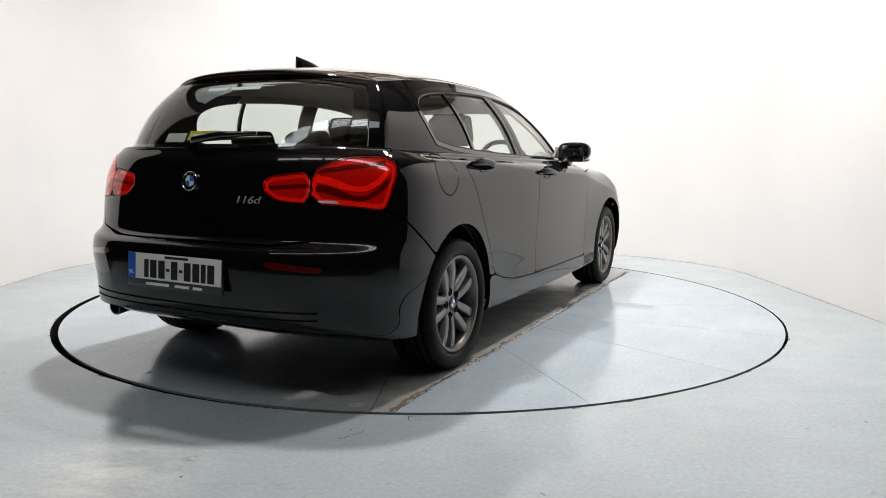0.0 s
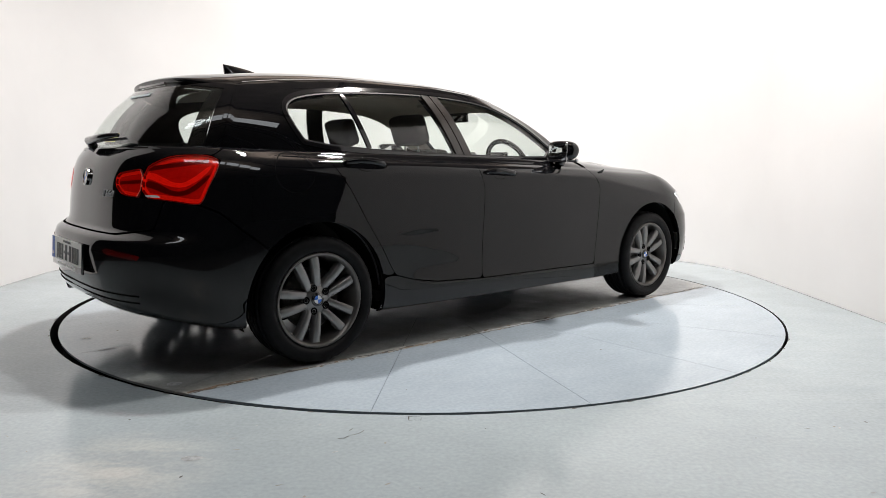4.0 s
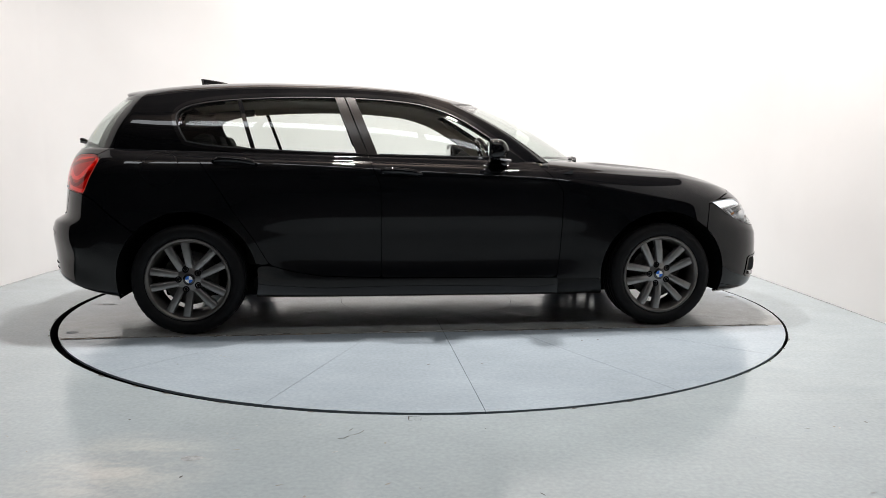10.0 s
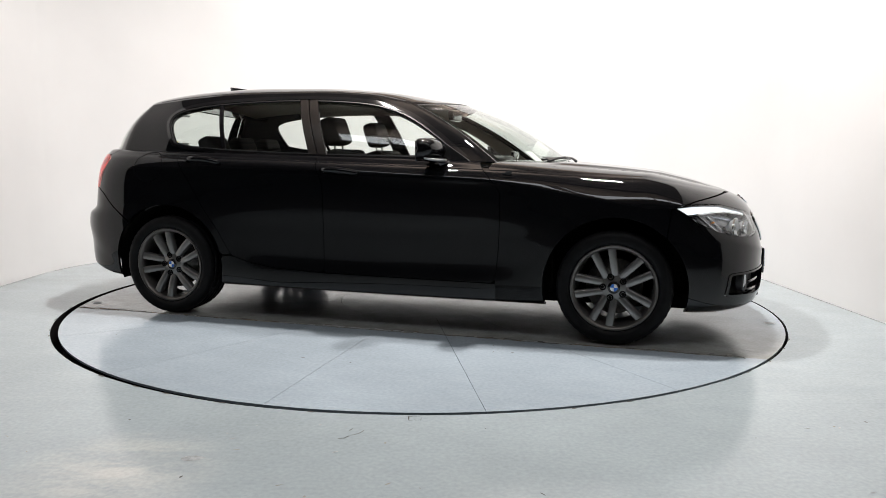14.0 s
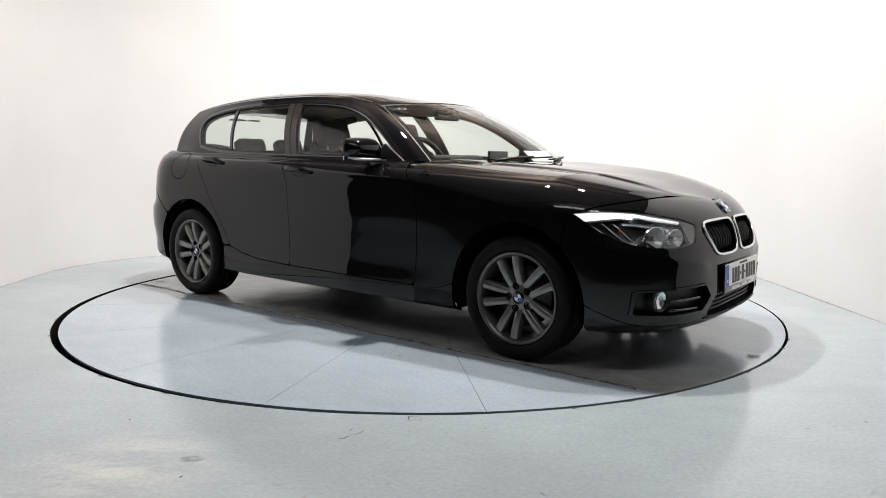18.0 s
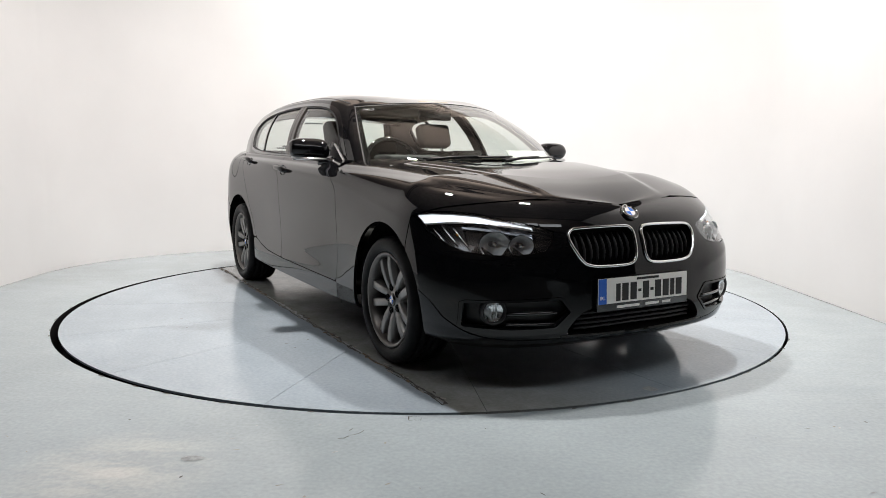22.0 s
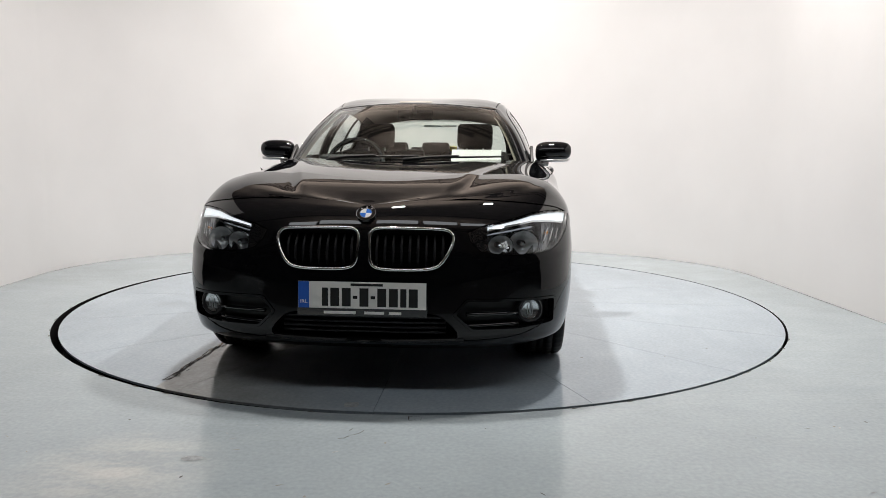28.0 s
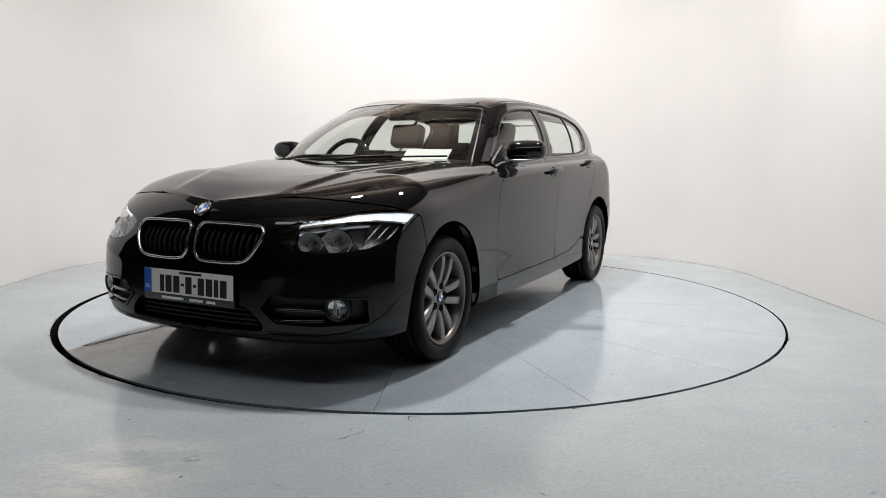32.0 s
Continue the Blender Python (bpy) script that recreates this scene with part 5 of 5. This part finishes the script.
# ---- wheels ----
def wheel_parts(sd, x, y, steer=0):
    """One wheel: axis along local z, outer face towards +z."""
    w = new("wheel")
    w.parent = car
    w.matrix_basis = pose(x, y * sd, WHEEL_Z, -90 * sd, 0, 0)
    r0 = 0.305
    prof = [(0.222, -0.085), (0.236, -0.105), (0.262, -0.114), (0.285, -0.109), (0.298, -0.096), (0.303, -0.082), (0.3045, -0.066), (0.298, -0.064), (0.298, -0.056), (0.3055, -0.054), (0.306, -0.022), (0.299, -0.020), (0.299, -0.012),
            (0.306, -0.010), (0.306, 0.010), (0.299, 0.012), (0.299, 0.020), (0.306, 0.022), (0.3055, 0.054), (0.298, 0.056), (0.298, 0.064), (0.3045, 0.066), (0.303, 0.082), (0.298, 0.096), (0.285, 0.109),
            (0.262, 0.114), (0.258, 0.1125), (0.254, 0.1135), (0.236, 0.105), (0.224, 0.088), (0.218, 0.05), (0.218, -0.05)]
    tyre = lathe(prof, 144, closed=True)
    for v in tyre.verts:
        r = math.hypot(v.co.x, v.co.y)
        if r > 0.294 and (0.06 < abs(v.co.z) or 0.02 < abs(v.co.z) < 0.055):
            i = round(math.atan2(v.co.y, v.co.x) / (2 * math.pi / 144))
            if i % 3 == 0:
                v.co.x *= 1 - 0.0022 / r
                v.co.y *= 1 - 0.0022 / r
    smooth(tyre, 25)
    part("tyre", tyre, RUBBER, w)
    part("rim_barrel", lathe([(0.222, 0.092), (0.228, 0.098), (0.224, 0.102), (0.214, 0.098), (0.206, 0.085), (0.197, 0.04), (0.190, -0.06), (0.205, -0.095), (0.215, -0.095), (0.200, -0.05), (0.208, 0.05), (0.216, 0.085)], 72, closed=True), RIMIN, w)
    part("brake_disc", lathe([(0.0, -0.01), (0.150, -0.01), (0.150, 0.012), (0.085, 0.012), (0.08, 0.04), (0.0, 0.04)], 48), DISCM, w)
    hub = lathe([(0.0, 0.070), (0.034, 0.070), (0.038, 0.067), (0.074, 0.066), (0.080, 0.060), (0.082, 0.03)], 40)
    part("hub_face", hub, RIM, w)
    for k in range(5):
        for sg in (-1, 1):
            a0 = radians(36 + 72 * k + sg * 22.0)
            a1 = radians(36 + 72 * k + sg * 13.0)
            p0 = Vector((0.062 * math.cos(a0), 0.062 * math.sin(a0), 0))
            p1 = Vector((0.219 * math.cos(a1), 0.219 * math.sin(a1), 0))
            d = (p1 - p0).normalized()
            s = Vector((-d.y, d.x, 0))
            bm = bmesh.new()
            rows = []
            for t in (0, 0.25, 0.6, 1.0):
                c = p0 + (p1 - p0) * t
                hw = 0.0165 + 0.0045 * t
                zt = 0.068 + 0.014 * t + 0.008 * math.sin(math.pi * t)
                rows.append([bm.verts.new(c + s * off + Vector((0, 0, zz))) for off, zz in ((-hw * 1.1, zt - 0.040), (-hw, zt - 0.003), (-hw * 0.78, zt), (hw * 0.78, zt), (hw, zt - 0.003), (hw * 1.1, zt - 0.040))])
            for p, q in zip(rows, rows[1:]):
                for i in range(5):
                    bm.faces.new((p[i], q[i], q[i + 1], p[i + 1]))
            part("spoke", smooth(bm, 18), RIM, w)
    lip = lathe([(0.210, 0.076), (0.213, 0.088), (0.219, 0.096), (0.2260, 0.098), (0.2285, 0.094), (0.224, 0.086), (0.214, 0.070)], 72, closed=True)
    part("rim_lip", lip, RIM, w)
    for k in range(5):
        a = radians(72 * k + 36)
        m = Matrix.Translation((0.058 * math.cos(a), 0.058 * math.sin(a), 0))
        part("wheel_bolt", lathe([(0, 0.069), (0.0075, 0.069), (0.009, 0.066), (0.0105, 0.0665), (0.0135, 0.0715), (0.0165, 0.0715), (0.0185, 0.0685), (0.0185, 0.05)], 14, m), VOID, w)
    cap = part("centre_cap", lathe([(0, 0.075), (0.031, 0.075), (0.033, 0.072), (0.033, 0.06)], 32), GLOSSBLK, w)
    for k in range(4):
        bm = bmesh.new()
        c = bm.verts.new((0, 0, 0.0758))
        arc = [bm.verts.new((0.02 * math.cos(radians(90 * k + 22.5 * i)), 0.02 * math.sin(radians(90 * k + 22.5 * i)), 0.0758)) for i in range(5)]
        for p, q in zip(arc, arc[1:]):
            bm.faces.new((c, p, q))
        part("badge_quarter", bm, EMBLUE if k % 2 else EMWHITE, cap)
    return w


for sd in (1, -1):
    for ax in (AXLE, -AXLE):
        pr = [(ARCH_R + 0.012, 0.0), (ARCH_R + 0.012, 0.30), (0.05, 0.30)]
        lin = lathe(pr, 56, pose(ax, sd * 0.822, WHEEL_Z, 90 * sd, 0, 0))
        bmesh.ops.bisect_plane(lin, geom=list(lin.verts) + list(lin.edges) + list(lin.faces), plane_co=(0, 0, 0.20), plane_no=(0, 0, -1), clear_outer=True)
        part("arch_liner", lin, VOID, car)
for sd in (1, -1):
    wheel_parts(sd, AXLE, 0.752)
    wheel_parts(sd, -AXLE, 0.762)


# ---- room ----
def slab(name, poly, z0, z1, mat, label):
    bm = prism(poly, z0, z1, "z")
    ob = part(name, bm, mat, None)
    return tagged(ob, label, kind="structure")


# floor round the turntable pit; the pit's rim is not quite concentric with the deck
PIT_R, PIT_X = DISC_R + 0.027, -0.014
SEG = 180


def floor_mesh():
    bm = bmesh.new()
    ri, ro = [], []
    for i in range(SEG):
        a = 2 * math.pi * i / SEG
        r = PIT_R + 0.003 * noise.noise((math.cos(a) * 9, math.sin(a) * 9, 0))
        ri.append(bm.verts.new((PIT_X + r * math.cos(a), r * math.sin(a), 0)))
        k = 3.9 / max(abs(math.cos(a)), abs(math.sin(a)))
        ro.append(bm.verts.new((k * math.cos(a), k * math.sin(a), 0)))
    for i in range(SEG):
        j = (i + 1) % SEG
        bm.faces.new((ri[i], ro[i], ro[j], ri[j]))
    return bm


tagged(part("floor", floor_mesh(), FLOOR, None), "blue-grey painted concrete floor, scuffed and glossy", kind="structure")
for nm, (x0, y0, x1, y1) in (("floor_hall_south", (-13, -13, 13, -3.9)), ("floor_hall_north", (-13, 3.9, 13, 13)), ("floor_hall_west", (-13, -3.9, -3.9, 3.9)), ("floor_hall_east", (3.9, -3.9, 13, 3.9))):
    slab(nm, [(x0, y0), (x1, y0), (x1, y1), (x0, y1)], -0.1, 0.0, HALLFLOOR, "grey painted hall floor")
tagged(part("turntable_pit", lathe([(PIT_R, -0.001), (PIT_R + 0.004, -0.15), (0, -0.15)], SEG, pose(PIT_X, 0, 0)), VOID, None), "black gap of the turntable pit in the floor", kind="structure")

turntable = tagged(new("turntable"), "round blue-grey painted vehicle turntable set in the floor", "turntable")
part("understructure", lathe([(0, -0.012), (DISC_R - 0.02, -0.012), (DISC_R - 0.02, -0.10)], 120), VOID, turntable)
HUB_R, GAP = 0.585, 0.0011


def sector(k):
    """One of the sixteen deck plates, with a thin joint to its neighbours."""
    a0, a1 = radians(22.5 * k + 0.4), radians(22.5 * (k + 1) + 0.4)
    bm = bmesh.new()
    top, low = [], []
    for r, n in ((HUB_R + GAP, 6), (DISC_R, 16)):
        d = GAP / r
        arc = [(a0 + d + (a1 - a0 - 2 * d) * i / n) for i in range(n + 1)]
        pts = [(r * math.cos(a), r * math.sin(a)) for a in arc]
        top += pts if r < 1 else pts[::-1]
    t = [bm.verts.new((x, y, 0)) for x, y in top]
    l = [bm.verts.new((x, y, -0.010)) for x, y in top]
    bm.faces.new(t)
    for i in range(len(t)):
        j = (i + 1) % len(t)
        bm.faces.new((t[j], t[i], l[i], l[j]))
    return bm


for k in range(16):
    part("deck_plate", sector(k), DISC, turntable)
part("centre_plate", prism([((HUB_R - GAP) * math.cos(2 * math.pi * i / 96), (HUB_R - GAP) * math.sin(2 * math.pi * i / 96)) for i in range(96)], -0.010, 0.0, "z"), DISC, turntable)
rnd = random.Random(4)


def ragged(points, w, z, jitter=1.0):
    """A thin uneven strip along points, lying on the floor."""
    bm = bmesh.new()
    prev = None
    pts = [Vector((*p, z)) for p in points]
    for a, b in zip(pts, pts[1:]):
        n = max(2, int((b - a).length / 0.03))
        t = (b - a).normalized()
        s = Vector((-t.y, t.x, 0))
        for i in range(n + (b is pts[-1])):
            c = a + (b - a) * (i / n) + s * rnd.uniform(-1, 1) * w * jitter
            ww = w * rnd.uniform(0.15, 1.0)
            cur = (bm.verts.new(c + s * ww), bm.verts.new(c - s * ww))
            if prev:
                bm.faces.new((prev[0], prev[1], cur[1], cur[0]))
            prev = cur
    return bm


def blot(cx, cy, rx, ry, rot, z, n=14, rough=0.25):
    bm = bmesh.new()
    vs = []
    for i in range(n):
        a = 2 * math.pi * i / n
        k = 1 + rnd.uniform(-rough, rough)
        x, y = rx * k * math.cos(a), ry * k * math.sin(a)
        vs.append(bm.verts.new((cx + x * math.cos(rot) - y * math.sin(rot), cy + x * math.sin(rot) + y * math.cos(rot), z)))
    bm.faces.new(vs)
    return bm


CRACK = plain("dark_crack", (0.06, 0.058, 0.055), 0.9, vary=0.5, scale=60)
RUST = plain("rusty_edge", (0.12, 0.085, 0.055), 0.9, vary=0.4, scale=60)
CHIP = plain("bare_concrete", (0.23, 0.22, 0.20), 0.85, vary=0.35, scale=50)
SCUFF = plain("grey_scuff", (0.25, 0.27, 0.28), 0.6, vary=0.3, scale=50)
for sg, y0 in ((-1, -0.955),):
    for i in range(14):
        x0 = -2.05 + 4.0 * i / 14
        if rnd.random() < 0.8:
            part("paint_crack", ragged([(x0, y0 + rnd.uniform(-0.008, 0.008)), (x0 + 0.29, y0 + rnd.uniform(-0.008, 0.008))], 0.0055, 0.0006, 1.2), CRACK, turntable)
        part("worn_edge", ragged([(x0, y0 - 0.012 * sg), (x0 + 0.14, y0 - sg * rnd.uniform(0.004, 0.02)), (x0 + 0.286, y0 - 0.012 * sg)], rnd.uniform(0.006, 0.016), 0.0004, 0.6), rnd.choice([CRACK, RUST, SCUFF]), turntable)
        for k in range(rnd.randint(5, 9)):
            part("paint_chip", blot(x0 + rnd.uniform(0, 0.28), y0 + rnd.uniform(-0.012, 0.034), rnd.uniform(0.006, 0.03), rnd.uniform(0.003, 0.009), rnd.uniform(-0.3, 0.3), 0.0009 + 0.0001 * k), rnd.choice([CRACK, CHIP, RUST]), turntable)
for i in range(26):
    a, r = rnd.uniform(0, 2 * math.pi), rnd.uniform(0.7, 2.2)
    part("paint_chip", blot(r * math.cos(a), r * math.sin(a), rnd.uniform(0.004, 0.014), rnd.uniform(0.002, 0.005), rnd.uniform(0, 3), 0.0006, 9, 0.4), CRACK, turntable)
for cx, cy, rx, ry in ((2.194, -0.083, 0.035, 0.032), (-2.044, -0.795, 0.035, 0.03), (-2.1, -0.02, 0.05, 0.008), (-2.12, 0.28, 0.03, 0.01)):
    part("tape_patch", blot(cx, cy, rx, ry, 0.1, 0.0012, 8, 0.15), SCUFF, turntable)
for i in range(5):
    a, r = rnd.uniform(0, 2 * math.pi), rnd.uniform(1.0, 2.0)
    c, s = math.cos(a), math.sin(a)
    part("scratch", ragged([(r * c, r * s), (r * c + 0.18 * s, r * s - 0.18 * c)], 0.0010, 0.0006, 0.6), CHIP, turntable)

marks = tagged(new("floor_marks"), "small chips, cracks and scuffs in the painted floor", "floor marks", kind="stuff")
for pts in ([(-0.305, -2.525), (-0.285, -2.52), (-0.27, -2.50)], [(-0.265, -2.495), (-0.235, -2.475), (-0.22, -2.445)], [(-0.275, -2.45), (-0.262, -2.43)],
            [(-0.066, -2.308), (-0.064, -2.345), (-0.018, -2.345), (-0.015, -2.32)], [(-0.066, -2.308), (-0.02, -2.306)]):
    part("crack", ragged(pts, 0.0030, 0.0008, 0.7), CRACK, marks)
part("worn_spot", blot(-0.758, -2.69, 0.04, 0.022, 0.1, 0.0010, 9, 0.12), SCUFF, marks)
for i in range(60):
    x, y = rnd.uniform(-2.2, 2.2), rnd.uniform(-3.4, -2.33)
    if math.hypot(x, y) > 2.34:
        part("chip", blot(x, y, rnd.uniform(0.003, 0.013), rnd.uniform(0.0015, 0.005), rnd.uniform(0, 3), 0.0008, 8, 0.4), rnd.choice([CRACK, CHIP, SCUFF]), marks)
for i in range(22):
    a = rnd.uniform(-math.pi, 0)
    r = PIT_R + 0.004
    part("rim_chip", blot(PIT_X + r * math.cos(a), r * math.sin(a), rnd.uniform(0.008, 0.022), rnd.uniform(0.003, 0.006), a + math.pi / 2, 0.0009, 9, 0.35), CRACK, marks)

# white studio wall: two straight flanks and a round back
WL, WR, HW = -3.17, 2.79, 3.3
line = [(WL, -1.08), (WL, 1.15)]
for i in range(1, 40):
    a = math.pi - math.pi * i / 40
    cx = (WL + WR) / 2
    line.append((cx + (WR - WL) / 2 * math.cos(a) * 1.0, 1.0 + 2.02 * math.sin(a) ** 0.95))
line += [(WR, 0.85), (WR, -2.5)]
poly = line + [(x + (0.15 if x > -0.19 else -0.15), y + 0.15) for x, y in reversed(line)]
slab("wall_studio", poly, -0.02, HW, WALL, "white painted curved studio wall")
# dirty joint along the foot of the wall
foot = [(x + (0.012 if x < -0.19 else -0.012) * min(1, abs(x + 0.19) / 1.0), y - 0.012 * max(0, min(1, y / 3.0))) for x, y in line]
for a, b in zip(foot, foot[1:]):
    part("joint_line", ragged([a, b], rnd.uniform(0.004, 0.009), 0.0009, 0.5), rnd.choice([CRACK, SCUFF, SCUFF]), marks)
# dark hall round the studio
for nm, a in (("wall_north", (-13, 12.9, 13, 13.1)), ("wall_south", (-13, -13.1, 13, -12.9)), ("wall_west", (-13.1, -13, -12.9, 13)), ("wall_east", (12.9, -13, 13.1, 13))):
    slab(nm, [(a[0], a[1]), (a[2], a[1]), (a[2], a[3]), (a[0], a[3])], -0.02, 6.6, DARK, "dark hall wall")
slab("ceiling", [(-13, -13), (13, -13), (13, 13), (-13, 13)], 6.4, 6.6, ROOFING, "dark steel hall roof")

for lx, ly, lz, watts in LAMPS:
    lamp = tagged(new("high_bay_lamp"), "hanging square high-bay lamp over the turntable", "lamp", "hanging lamps")
    lamp.location = (lx, ly, lz)
    part("housing", box(0, 0, 0.08, 0.34, 0.34, 0.12, 0.02), STEEL, lamp)
    part("cable", tube([(0, 0, 0.13), (0, 0, 6.4 - lz)], 0.006), TRIM, lamp)

for sx in STRIPS:
    lamp = tagged(new("strip_lamp"), "long white strip lamp hanging from the hall roof", "lamp", "strip lamps")
    lamp.matrix_basis = look((sx, STRIP_Y, STRIP_Z), (sx * 0.7, 0.2, 0.3))
    part("housing", box(0, 0, 0.06, 1.24, 0.68, 0.08, 0.01), STEEL, lamp)
    inv = lamp.matrix_basis.inverted()
    part("hanger", tube([(0, 0, 0.09), inv @ Vector((sx, STRIP_Y, 6.41))], 0.006), TRIM, lamp)

lamp = tagged(new("wall_washer_lamp"), "long warm lamp that washes the back wall", "lamp")
lamp.matrix_basis = look(WASHER, (0.0, 3.0, 1.9))
part("housing", box(0, 0, 0.06, 3.3, 0.32, 0.08, 0.01), STEEL, lamp)
part("hanger", tube([(0, 0, 0.09), lamp.matrix_basis.inverted() @ Vector((WASHER[0], WASHER[1], 6.41))], 0.006), TRIM, lamp)

# trough for the added roof light, out of view behind the wall
lamp = tagged(new("roof_fill_fixture"), "unseen long lamp added to light the hall roof behind the studio wall", "lamp")
lamp.location = (0, HALL_Y, HALL_Z)
part("trough", box(0, 0, 0, 8.2, 0.6, 0.10, 0.02), STEEL, lamp)
for k in (-3.5, 0, 3.5):
    part("hanger", tube([(k, 0, 0.05), (k, 0, 6.41 - HALL_Z)], 0.008), TRIM, lamp)


def truss(y):
    t = tagged(new("roof_truss"), "brown steel lattice truss under the hall roof", "truss", "roof trusses")
    t.location = (0, y, 0)
    part("top_chord", box(0, 0, 6.32, 25.6, 0.10, 0.12), STEEL, t)
    part("bottom_chord", box(0, 0, 5.72, 25.6, 0.09, 0.10), STEEL, t)
    for k in range(26):
        x = -12.5 + k
        part("web", tube([(x, 0, 5.75), (x + 0.5, 0, 6.28), (x + 1.0, 0, 5.75)], 0.025, 6), STEEL, t)


for ty in (-9.5, -6.2, -2.9, 3.5, 7.5):
    truss(ty)


def motions():
    rows, disc = [], []
    for i in range(33):
        a = TURN0 + RATE * i
        c, s = math.cos(radians(a)), math.sin(radians(a))
        rows.append((float(i), pose(c * CAR_OFF[0] - s * CAR_OFF[1], s * CAR_OFF[0] + c * CAR_OFF[1], 0, 0, 0, a)))
        disc.append((float(i), pose(0, 0, 0, 0, 0, a)))
    walk(car, rows)
    walk(turntable, disc)


motions()
